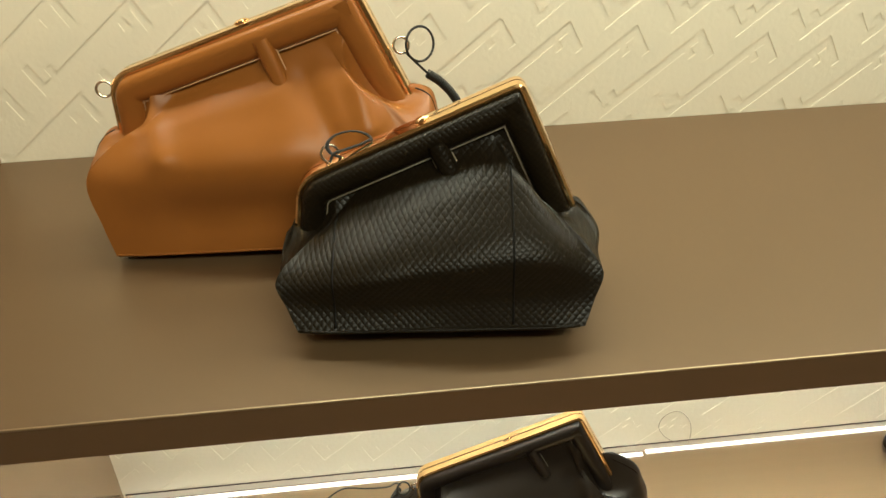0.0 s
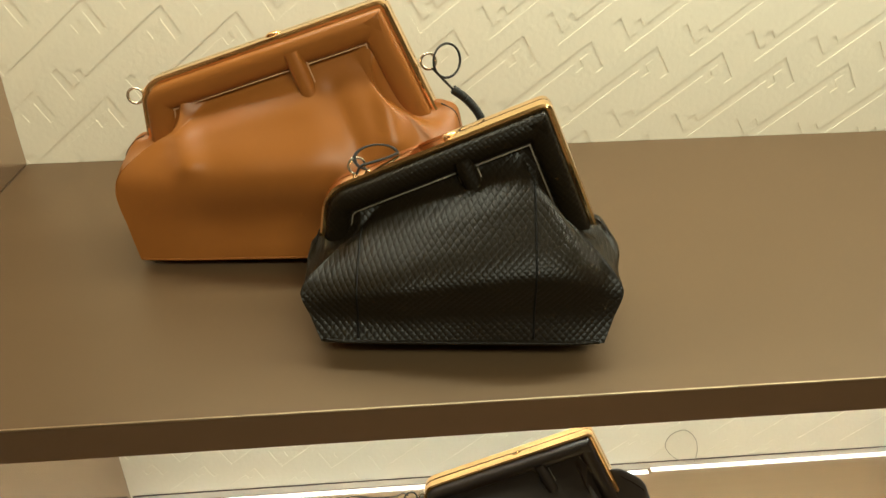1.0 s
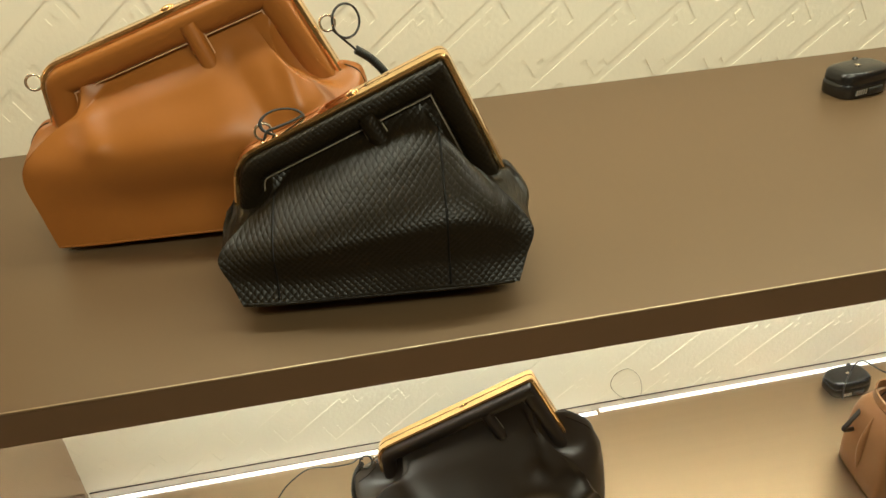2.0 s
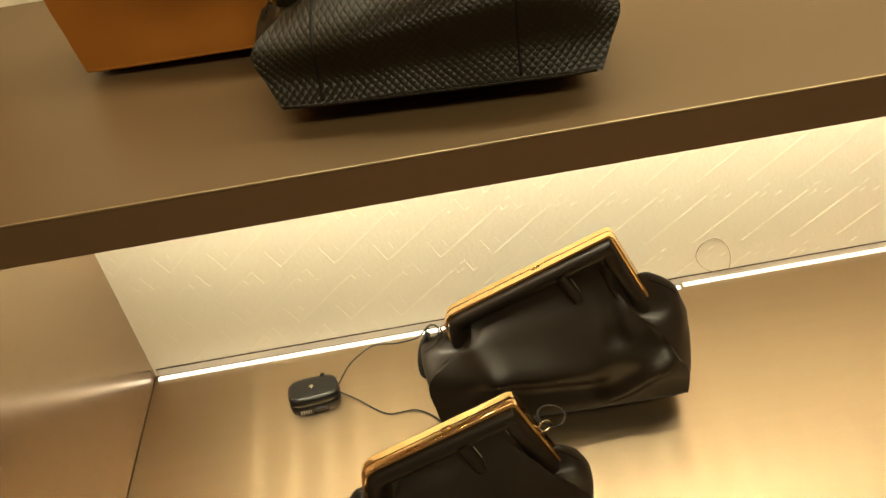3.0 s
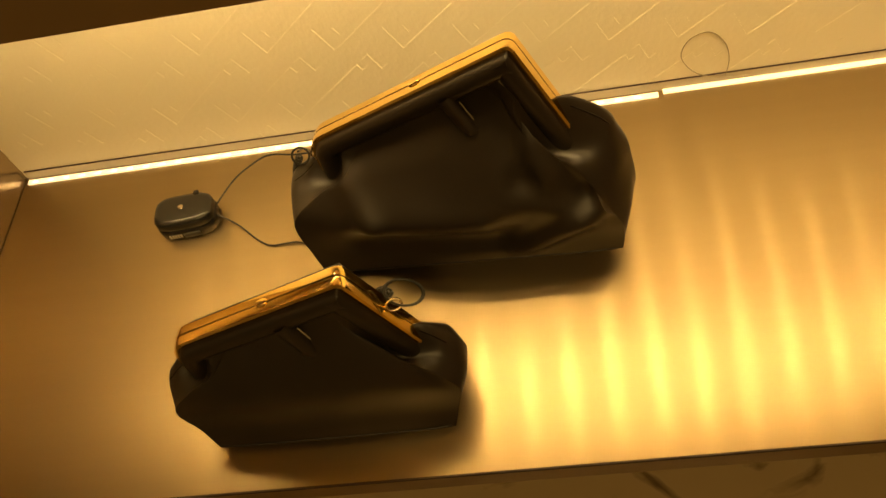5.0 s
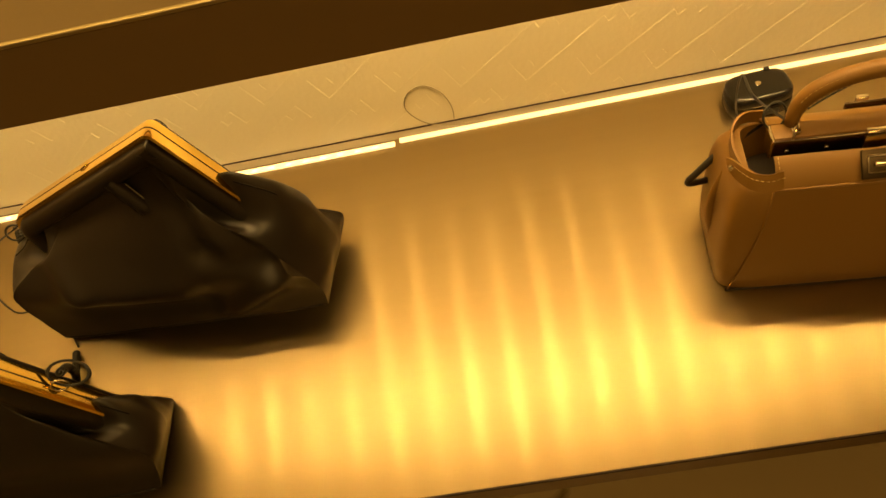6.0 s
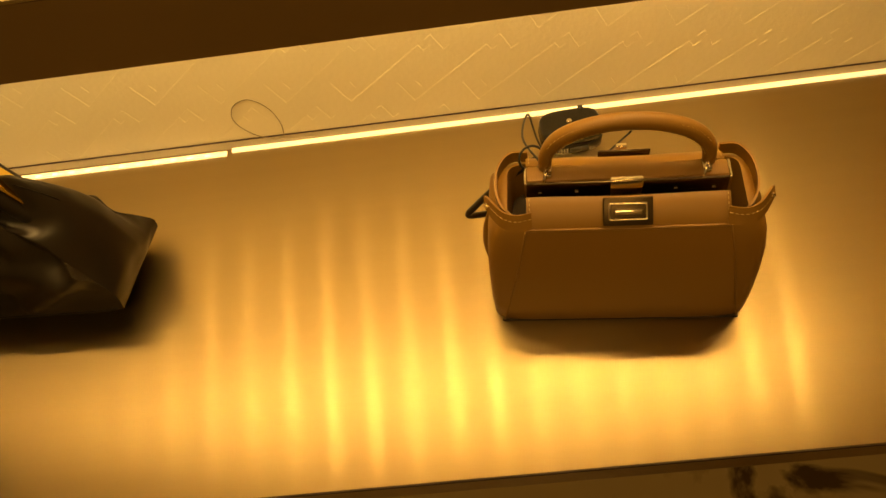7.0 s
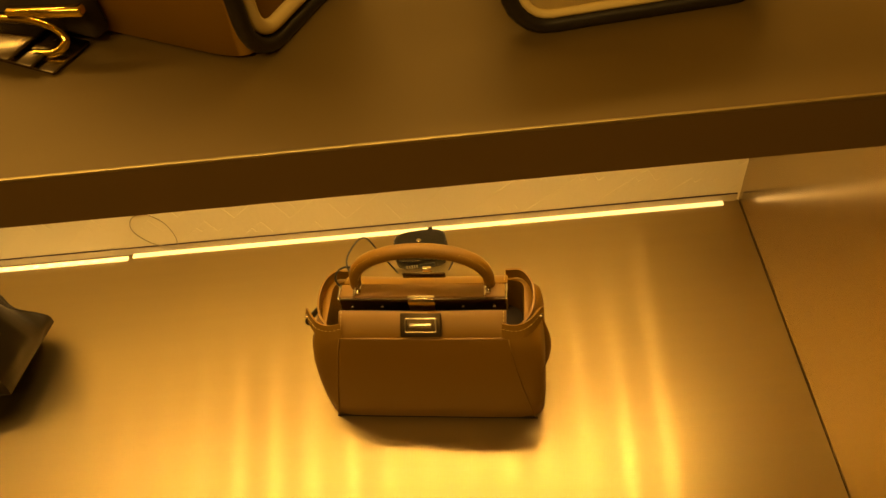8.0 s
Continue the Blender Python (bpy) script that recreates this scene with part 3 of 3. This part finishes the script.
# ---- caramel top-handle bag ----
def ring_loft(levels, n=64, power=4.0, cap_top=False, bm=None):
    """Rounded-rectangle rings (z, half width, half depth, centre y), bridged; closed below."""
    bm = bm or bmesh.new()
    rings = []
    for z, hw, hd, cy in levels:
        ring = []
        for k in range(n):
            a = 2 * math.pi * k / n
            c, s = math.cos(a), math.sin(a)
            ring.append(bm.verts.new((hw * math.copysign(abs(c) ** (2 / power), c), cy + hd * math.copysign(abs(s) ** (2 / power), s), z)))
        rings.append(ring)
    for A, B in zip(rings, rings[1:]):
        for k in range(n):
            bm.faces.new((A[k], A[(k + 1) % n], B[(k + 1) % n], B[k]))
    bm.faces.new(rings[0][::-1])
    if cap_top:
        bm.faces.new(rings[-1])
    return bm


def sheet_bm(rows, thick):
    """A bent leather sheet through rows of points, with thickness."""
    bm = bmesh.new()
    grid = [[bm.verts.new(p) for p in row] for row in rows]
    faces = []
    for A, B in zip(grid, grid[1:]):
        for j in range(len(A) - 1):
            faces.append(bm.faces.new((A[j], A[j + 1], B[j + 1], B[j])))
    bmesh.ops.recalc_face_normals(bm, faces=bm.faces)
    bmesh.ops.solidify(bm, geom=bm.faces[:], thickness=thick)
    return bm


def stitches(points, parent, every=0.0042, length=0.0024, r=0.00032):
    pts = [Vector(p) for p in points]
    bm, run = bmesh.new(), 0.0
    for a, b in zip(pts, pts[1:]):
        d, seg = (b - a).normalized(), (b - a).length
        while run < seg:
            p = a + d * run
            tube_bm([p, p + d * length], r, 5, bm=bm)
            run += every
        run -= seg
    return part("stitching", bm, THREAD, parent, "pale stitching")


def handle_bag(m):
    bag = thing("top_handle_bag", m, "caramel leather top-handle bag with metal turn locks", "handbag")
    # pouch of firm leather, wider at the middle, open at the top
    bm = ring_loft([(0.0, 0.118, 0.051, 0), (0.003, 0.1205, 0.0540, 0), (0.03, 0.1215, 0.0555, 0), (0.07, 0.1215, 0.0545, 0), (0.10, 0.1205, 0.051, 0), (0.120, 0.118, 0.045, 0),
                    (0.132, 0.112, 0.039, 0), (0.137, 0.105, 0.0365, 0), (0.137, 0.101, 0.034, 0), (0.125, 0.100, 0.033, 0), (0.06, 0.098, 0.031, 0)], power=9)
    part("body", bm, BROWN, bag, auto=60)
    part("lining", ring_loft([(0.0995, 0.098, 0.032, 0), (0.100, 0.0975, 0.0315, 0)], power=5, cap_top=True), BROWN_DARK, bag, "dark lining inside")
    part("base_piping", tube_bm([(-0.112 + 0.224 * k / 12, -0.0532, 0.0016) for k in range(13)], 0.0014, 8), BROWN_DARK, bag, "dark edge along the base")
    for s in (-1, 1):
        # seams from the base corners to the rim
        pts = [(s * (0.110 - 0.025 * t), -np.interp(0.004 + 0.132 * t, (0.003, 0.03, 0.07, 0.10, 0.12, 0.132, 0.137), (0.0536, 0.0554, 0.0545, 0.0511, 0.0452, 0.0392, 0.0366)), 0.004 + 0.132 * t) for t in (k / 12 for k in range(13))]
        part("seam", tube_bm(pts, 0.0009, 6), BROWN, bag)
        # gusset fold on the side
        pts = [(s * (0.117 + 0.006 * math.sin(math.pi * t)), 0.0, 0.01 + 0.11 * t) for t in (k / 12 for k in range(13))]
        part("gusset_fold", tube_bm(pts, [0.001 + 0.004 * math.sin(math.pi * k / 12) for k in range(13)], 8), BROWN, bag)
    pts = [(-0.084 + 0.168 * k / 20, -0.0388 - 0.001 * math.sin(math.pi * k / 20), 0.136) for k in range(21)]
    part("rim_piping", tube_bm(pts, 0.0014, 8), BROWN, bag)
    for sy in (-1, 1):
        # flap folded over the rim to the middle bar
        rows = []
        for k in range(9):
            t = k / 8
            y = -0.0400 + 0.023 * t ** 1.15
            z = 0.1360 + 0.018 * math.sin(t * 1.45)
            rows.append([(-0.084 + 0.168 * j / 16, sy * (y + 0.0015 * math.sin(math.pi * j / 16) * (1 - t)), z - 0.0018 * math.sin(math.pi * j / 16) ** 2 * t) for j in range(17)])
        flap = part("flap", sheet_bm(rows, 0.0022), BROWN, bag, auto=60)
        for s in (-1, 1):
            stitches([(s * 0.0815, sy * (-0.0412 + 0.023 * t ** 1.15), 0.1372 + 0.018 * math.sin(t * 1.45)) for t in (0.05, 0.2, 0.4, 0.6, 0.8, 0.95)], flap)
            # side strap, from the flap's end round to a riveted tip
            if sy > 0:
                way = smooth_line([(s * 0.080, -0.0385, 0.1490), (s * 0.092, -0.0410, 0.1490), (s * 0.104, -0.0370, 0.1490), (s * 0.113, -0.0270, 0.1490), (s * 0.1205, -0.0150, 0.1495)], 5)
            else:
                way = smooth_line([(s * 0.082, 0.034, 0.148), (s * 0.098, 0.036, 0.145), (s * 0.109, 0.024, 0.142), (s * 0.112, 0.004, 0.140), (s * 0.108, -0.016, 0.139), (s * 0.098, -0.030, 0.139)], 5)
            tip = [math.sqrt(max(0.04, 1 - max(0.0, 1 - 4.0 * (len(way) - 1 - i) / len(way)) ** 2)) if sy > 0 else 1.0 for i in range(len(way))]
            rows = [[(p.x, p.y + (0.0040 * o if sy > 0 else 0), p.z + 0.0066 * o * k) for o in (-1, -0.5, 0, 0.5, 1)] for p, k in zip(way, tip)]
            strap = part("side_strap", sheet_bm(rows, 0.0020), BROWN, bag, auto=60)
            if sy > 0:
                bm = bmesh.new()
                bmesh.ops.create_uvsphere(bm, u_segments=14, v_segments=8, radius=0.0026)
                bmesh.ops.translate(bm, vec=(s * 0.1175, -0.0205, 0.1495), verts=bm.verts)
                part("rivet", bm, STEEL, strap, "polished rivet")
                stitches([(p.x + s * 0.0002, p.y - 0.0012, p.z + 0.0048) for p in way[:-3]], strap)
    # the turn lock on the front flap
    lock = part("lock_plate", box_bm(-0.0205, 0.0205, -0.0022, 0.0, -0.0120, 0.0120, 0.0012, 2), LOCK, bag, "dark metal turn lock plate")
    lock.matrix_basis = pose(0.0, -0.0315, 0.1495, -48, 0, 0)
    part("lock_frame", torus_rect(0.0140, 0.0055, 0.0011, -0.0028), STEEL, lock, "thin polished surround")
    part("turn_bar", box_bm(-0.0115, 0.0115, -0.0062, -0.0022, -0.0024, 0.0024, 0.0012, 2), STEEL, lock, "polished turning bar")
    # central bar
    bar = part("center_bar", box_bm(-0.083, 0.083, -0.0075, 0.0085, 0.1425, 0.1640, 0.0015, 2), BROWN, bag, auto=40)
    part("bar_plate", box_bm(-0.0835, 0.0835, -0.0100, -0.0074, 0.1440, 0.1625, 0.0006, 1), GUN, bar, "dark polished metal bar", auto=40)
    part("bar_end", box_bm(-0.0855, -0.0830, -0.0100, 0.0085, 0.1425, 0.1640, 0.0006, 1), STEEL, bar, auto=40)
    part("bar_end", box_bm(0.0830, 0.0855, -0.0100, 0.0085, 0.1425, 0.1640, 0.0006, 1), STEEL, bar, auto=40)
    part("bar_clasp", box_bm(-0.0135, 0.0135, -0.0128, -0.0074, 0.1425, 0.1662, 0.0010, 2), STEEL, bar, "bright metal center clasp", auto=40)
    for x in (-0.072, -0.041, 0.041, 0.072):
        bm = bmesh.new()
        bmesh.ops.create_cone(bm, cap_ends=True, segments=14, radius1=0.0022, radius2=0.0018, depth=0.0014)
        bmesh.ops.transform(bm, matrix=pose(x, -0.0104, 0.1505, 90), verts=bm.verts)
        part("screw", bm, STEEL, bar)
    # back lock
    part("back_plate", box_bm(-0.022, 0.022, 0.020, 0.022, 0.158, 0.166, 0.0008, 1), GUN, bag)
    part("back_knob", box_bm(-0.0048, 0.0048, 0.036, 0.041, 0.144, 0.152, 0.0012, 2), STEEL, bag, "polished knob")
    # handle
    arch = [(-0.0675 * math.cos(math.pi * t), 0.006 + 0.006 * math.sin(math.pi * t), 0.166 + 0.046 * math.sin(math.pi * t) ** 0.72) for t in (k / 36 for k in range(37))]
    rad = [0.0058 + 0.0017 * smoothstep(min(k, 36 - k) / 8) for k in range(37)]
    handle = part("handle", tube_bm(arch, rad, 14), BROWN, bag, "rolled leather handle")
    stitches([(p[0] * 0.955, p[1] - 0.0062, p[2] - 0.0038) for p in arch[3:-3]], handle)
    stitches([(p[0] * 1.03, p[1] - 0.0048, p[2] + 0.0052) for p in arch[4:-4]], handle)
    for s in (-1, 1):
        part("handle_ring", torus_bm(pose(s * 0.0655, 0.0, 0.1625, 90, 0, 70), 0.0078, 0.0015, 22, 8), STEEL, handle, "nickel ring")
        part("handle_mount", box_bm(s * 0.0655 - 0.0035, s * 0.0655 + 0.0035, -0.0055, 0.0065, 0.1600, 0.1680, 0.0010, 1), STEEL, handle)
    return bag


def torus_rect(hw, hh, r, y):
    pts = []
    for cx, cz, a0 in ((hw, hh, 0), (-hw, hh, 90), (-hw, -hh, 180), (hw, -hh, 270)):
        for k in range(4):
            a = radians(a0 + 30 * k)
            pts.append((cx + 0.0012 * math.cos(a), y, cz + 0.0012 * math.sin(a)))
    return tube_bm(pts, r, 8, True)


caramel_bag = handle_bag(pose(1.219, -0.222, LOW, 0, 0, -5.5))


# ---- security tags and their cords ----
def security_tag(m, label):
    tag = thing("security_tag", m, label, "security tag", "anti-theft tags")
    levels = [(0.0, 0.0330, 0.0215, 0), (0.002, 0.0345, 0.0225, 0), (0.012, 0.0352, 0.0228, 0), (0.0155, 0.0345, 0.0222, 0), (0.0165, 0.0335, 0.0215, 0), (0.0175, 0.0345, 0.0222, 0),
              (0.0255, 0.0340, 0.0216, 0), (0.0285, 0.0318, 0.0196, 0), (0.0297, 0.0275, 0.0155, 0)]
    part("case", ring_loft(levels, 48, 3.6, True), PLASTIC, tag, auto=45)
    bm = bmesh.new()
    bmesh.ops.create_cone(bm, cap_ends=True, segments=20, radius1=0.0034, radius2=0.0030, depth=0.0012)
    bmesh.ops.translate(bm, vec=(-0.001, 0.001, 0.0302), verts=bm.verts)
    part("screw", bm, STEEL, tag, "small round steel screw")
    part("socket", box_bm(-0.004, 0.016, -0.0242, -0.0215, 0.0035, 0.0115, 0.001, 1), RUBBER, tag)
    for k in range(5):
        part("marking", box_bm(-0.021 + 0.0032 * k, -0.0192 + 0.0032 * k, -0.0232, -0.0222, 0.005, 0.0105), GREY_PRINT, tag, "grey printed bar", smooth=False)
    part("latch", box_bm(0.012, 0.018, 0.017, 0.0225, 0.0262, 0.0305, 0.0012, 1), PLASTIC, tag)
    return tag


low_tag = security_tag(pose(0.243, -0.098, LOW, 0, 0, 4), "black plastic security tag with two thin cords, lower shelf")
handle_tag = security_tag(pose(1.200, -0.040, LOW, 0, 0, 3), "black plastic security tag behind the caramel bag")
up_tag = security_tag(pose(1.028, -0.118, UP, 0, 0, 12), "black plastic security tag on the upper shelf")


def cord(points, label, r=0.0011, coil=None, loop=None):
    """A thin cord through points; coil: (start, end) of a coiled stretch; loop: poses and radii of small loops."""
    c = thing("tag_cord", pose(0, 0, 0), label, "cord", "tag cords")
    part("cord", tube_bm(smooth_line(points, 8), r, 8), RUBBER, c)
    if coil:
        way = smooth_line(coil, 10)
        n = len(way)
        pts = []
        for i in range(n - 1):
            a, b = way[i], way[i + 1]
            d = (b - a).normalized()
            s = d.orthogonal().normalized()
            u = d.cross(s)
            for k in range(12):
                q = 2 * math.pi * k / 12
                pts.append(a.lerp(b, k / 12) + 0.0030 * (math.cos(q) * s + math.sin(q) * u))
        part("coil", tube_bm(pts, 0.0011, 6), RUBBER, c, "coiled cord")
        part("core", tube_bm(way, 0.0018, 6), RUBBER, c)
    if loop:
        for lo in loop:
            part("cord_loop", torus_bm(*lo), RUBBER, c, "loop of cord")
    return c


Z0 = LOW
cord([(0.276, -0.084, Z0 + 0.012), (0.290, -0.050, Z0 + 0.009), (0.307, -0.030, Z0 + 0.008), (0.330, -0.018, Z0 + 0.010), (0.363, -0.026, Z0 + 0.014), (0.395, -0.055, Z0 + 0.045), (0.408, -0.095, Z0 + 0.095), (0.414, -0.124, Z0 + 0.122)],
     "thin black cord from the tag to the large black bag",
     coil=[(0.412, -0.122, Z0 + 0.112), (0.402, -0.120, Z0 + 0.092), (0.396, -0.122, Z0 + 0.068), (0.396, -0.126, Z0 + 0.048), (0.404, -0.130, Z0 + 0.040)],
     loop=[(pose(0.418, -0.132, Z0 + 0.124, 60, 20, 0), 0.0085, 0.0012, 20, 6)])
cord([(0.276, -0.098, Z0 + 0.012), (0.302, -0.112, Z0 + 0.003), (0.326, -0.134, Z0 + 0.0015), (0.343, -0.145, Z0 + 0.0015), (0.361, -0.146, Z0 + 0.0025), (0.379, -0.147, Z0 + 0.0025), (0.401, -0.163, Z0 + 0.0015), (0.428, -0.205, Z0 + 0.004)],
     "thin black cord along the lower shelf to the small bag",
     coil=[(0.428, -0.212, Z0 + 0.006), (0.436, -0.238, Z0 + 0.012), (0.455, -0.262, Z0 + 0.035), (0.480, -0.276, Z0 + 0.075), (0.500, -0.292, Z0 + 0.115), (0.514, -0.312, Z0 + 0.142)],
     loop=[(pose(0.528, -0.318, Z0 + 0.150, 35, 25, 0) @ Matrix.Diagonal((1.3, 0.85, 1, 1)), 0.0125, 0.0013, 22, 6)])
cord([(0.450, -0.208, UP + 0.160), (0.460, -0.204, UP + 0.148), (0.468, -0.198, UP + 0.138)],
     "black coiled cord on the tan bag's ring",
     coil=[(0.468, -0.198, UP + 0.138), (0.480, -0.196, UP + 0.128), (0.492, -0.196, UP + 0.112), (0.497, -0.198, UP + 0.092), (0.494, -0.200, UP + 0.075)],
     loop=[(pose(0.462, -0.206, UP + 0.166, 80, 15, 30), 0.014, 0.0011, 24, 6)])
cord([(0.384, -0.300, UP + 0.108), (0.388, -0.298, UP + 0.114), (0.396, -0.297, UP + 0.116), (0.408, -0.296, UP + 0.119), (0.416, -0.295, UP + 0.122)],
     "thin black cord tied to the python bag's ring",
     loop=[(pose(0.400, -0.292, UP + 0.118, 62, 0, 8) @ Matrix.Diagonal((1.5, 0.85, 1, 1)), 0.0115, 0.0010, 26, 6)])
cord([(1.170, -0.075, Z0 + 0.012), (1.158, -0.085, Z0 + 0.06), (1.148, -0.11, Z0 + 0.125), (1.138, -0.165, Z0 + 0.155), (1.150, -0.205, Z0 + 0.165)],
     "thin black cord on the caramel bag's handle",
     loop=[(pose(1.142, -0.200, Z0 + 0.168, 55, 30, 0), 0.011, 0.0011, 22, 6)])
cord([(1.235, -0.075, Z0 + 0.01), (1.243, -0.095, Z0 + 0.05), (1.246, -0.125, Z0 + 0.10)], "thin black cord beside the tag")
strap_cord = thing("bag_strap", pose(0, 0, 0), "narrow black strap hanging beside the caramel bag", "strap")
part("strap", tube_bm(smooth_line([(1.148, -0.178, LOW + 0.139), (1.110, -0.182, LOW + 0.110), (1.086, -0.188, LOW + 0.089), (1.081, -0.189, LOW + 0.0835), (1.083, -0.189, LOW + 0.079), (1.104, -0.182, LOW + 0.070)], 6), 0.0033, 8), BLACK, strap_cord)

# pale wire loop at the foot of the wall
w = thing("wall_wire", pose(0, 0, 0), "thin pale wire loop hanging at the foot of the wall", "wire")
part("wire", tube_bm(smooth_line([(0.905, 0.0065, LOW + 0.004), (0.868, 0.005, LOW + 0.009), (0.835, 0.006, LOW + 0.020), (0.816, 0.008, LOW + 0.045), (0.822, 0.0088, LOW + 0.068), (0.842, 0.0088, LOW + 0.076),
                                  (0.860, 0.0085, LOW + 0.060), (0.868, 0.007, LOW + 0.035), (0.866, 0.005, LOW + 0.008)], 8), 0.0006, 6), WIRE, w)


# ---- bags at the other end of the upper shelf ----
def flap_bag(m, half, label, outer):
    """A shoulder bag whose open side shows a cream lining inside a black edge."""
    bag = thing("shoulder_bag", m, label, "handbag", "bags at the shelf's end")
    part("body", ring_loft([(0.0, half - 0.006, 0.040, 0.01), (0.004, half, 0.046, 0.01), (0.06, half + 0.004, 0.044, 0.014), (0.13, half - 0.002, 0.032, 0.022), (0.17, half - 0.012, 0.016, 0.028)], 56, 4.5, True), outer, bag, auto=60)
    return bag


def edge_panel(bag, x0, x1, z0, z1, y0, y1):
    """A rounded cream panel in a thick black edge, leaning back."""
    def outline(grow, push):
        pts = []
        r = 0.020
        for cx, cz, a0 in ((x1 - r, z1 - r, 0), (x0 + r, z1 - r, 90), (x0 + r, z0 + r, 180), (x1 - r, z0 + r, 270)):
            for k in range(7):
                a = radians(a0 + 15 * k)
                x, z = cx + (r + grow) * math.cos(a), cz + (r + grow) * math.sin(a)
                pts.append((x, y0 + (y1 - y0) * (z - z0) / (z1 - z0) - push, z))
        return pts
    part("black_edge", tube_bm(outline(0.0, 0.0), 0.0042, 10, True), BLACK, bag, "thick black leather edge")
    part("cream_piping", tube_bm(outline(-0.0055, 0.001), 0.0022, 8, True), CREAM, bag, "cream suede lining edge")
    bm = bmesh.new()
    bm.faces.new([bm.verts.new(p) for p in outline(-0.003, -0.001)])
    bmesh.ops.solidify(bm, geom=bm.faces[:], thickness=0.003)
    part("lining_panel", bm, CREAM, bag, "cream suede lining", smooth=False)


def buckle_shoulder_bag(m):
    """A boxy bag seen from its open end: brown front, rounded black-edged side with a cream lining."""
    bag = thing("shoulder_bag", m, "brown leather shoulder bag with gold buckles and black edges", "handbag", "bags at the shelf's end")
    bm = ring_loft([(0.0, 0.078, 0.038, 0.042), (0.003, 0.082, 0.042, 0.042), (0.08, 0.082, 0.041, 0.044), (0.17, 0.080, 0.030, 0.050)], 56, 9, True)
    bmesh.ops.translate(bm, vec=(-0.084, 0, 0), verts=bm.verts)
    part("body", bm, BROWN, bag, auto=60)

    def outline(grow, x):
        pts, r = [], 0.022
        for cy, cz, a0 in ((0.090 - r, 0.165 - r, 0), (r, 0.165 - r, 90), (r, r, 180), (0.090 - r, r, 270)):
            for k in range(7):
                a = radians(a0 + 15 * k)
                pts.append((x, cy + (r + grow) * math.cos(a), cz + 0.003 + (r + grow) * math.sin(a)))
        return pts
    part("black_edge", tube_bm(outline(0.0, 0.002), 0.0042, 10, True), BLACK, bag, "thick black leather edge")
    part("lining_edge", tube_bm(outline(-0.0085, 0.0015), 0.0038, 8, True), CREAM, bag, "cream suede lining edge")
    bm = bmesh.new()
    bm.faces.new([bm.verts.new(p) for p in outline(-0.004, -0.001)])
    bmesh.ops.solidify(bm, geom=bm.faces[:], thickness=0.002)
    part("side_panel_leather", bm, BROWN, bag, smooth=False)
    ring = [(-0.156, -0.028, 0.012), (-0.134, -0.024, 0.018), (-0.110, -0.021, 0.018), (-0.096, -0.022, 0.012), (-0.103, -0.028, 0.006), (-0.131, -0.032, 0.006)]
    part("gold_buckle", tube_bm(smooth_line(ring + ring[:1], 5)[:-1], 0.0022, 8, True), GOLD, bag, "polished gold buckle")
    bar = part("gold_bar", box_bm(-0.020, 0.020, -0.003, 0.003, -0.0025, 0.0025, 0.001, 1), GOLD, bag, "polished gold bar")
    bar.matrix_basis = pose(-0.099, -0.0225, 0.0275, 0, 0, 18.7)
    for k in range(3):
        part("charm_leaf", box_bm(-0.170, -0.096 - 0.010 * k, -0.038 - 0.003 * k, -0.010, 0.0005 + 0.004 * k, 0.0032 + 0.004 * k, 0.001, 1), GUN, bag, "dark shiny charm")
    part("buckle_tab", box_bm(-0.165, -0.086, -0.0125, -0.001, 0.006, 0.060, 0.003, 2), BROWN_DARK, bag, "dark brown leather tab")
    return bag


buckle_bag = buckle_shoulder_bag(pose(1.187, -0.381, UP, 0, 0, -26.8))
lined_bag = flap_bag(pose(1.368, -0.312, UP, 0, 0, 5), 0.060, "open black-edged shoulder bag with cream lining", BLACK)
edge_panel(lined_bag, -0.062, 0.062, 0.003, 0.17, -0.060, -0.030)
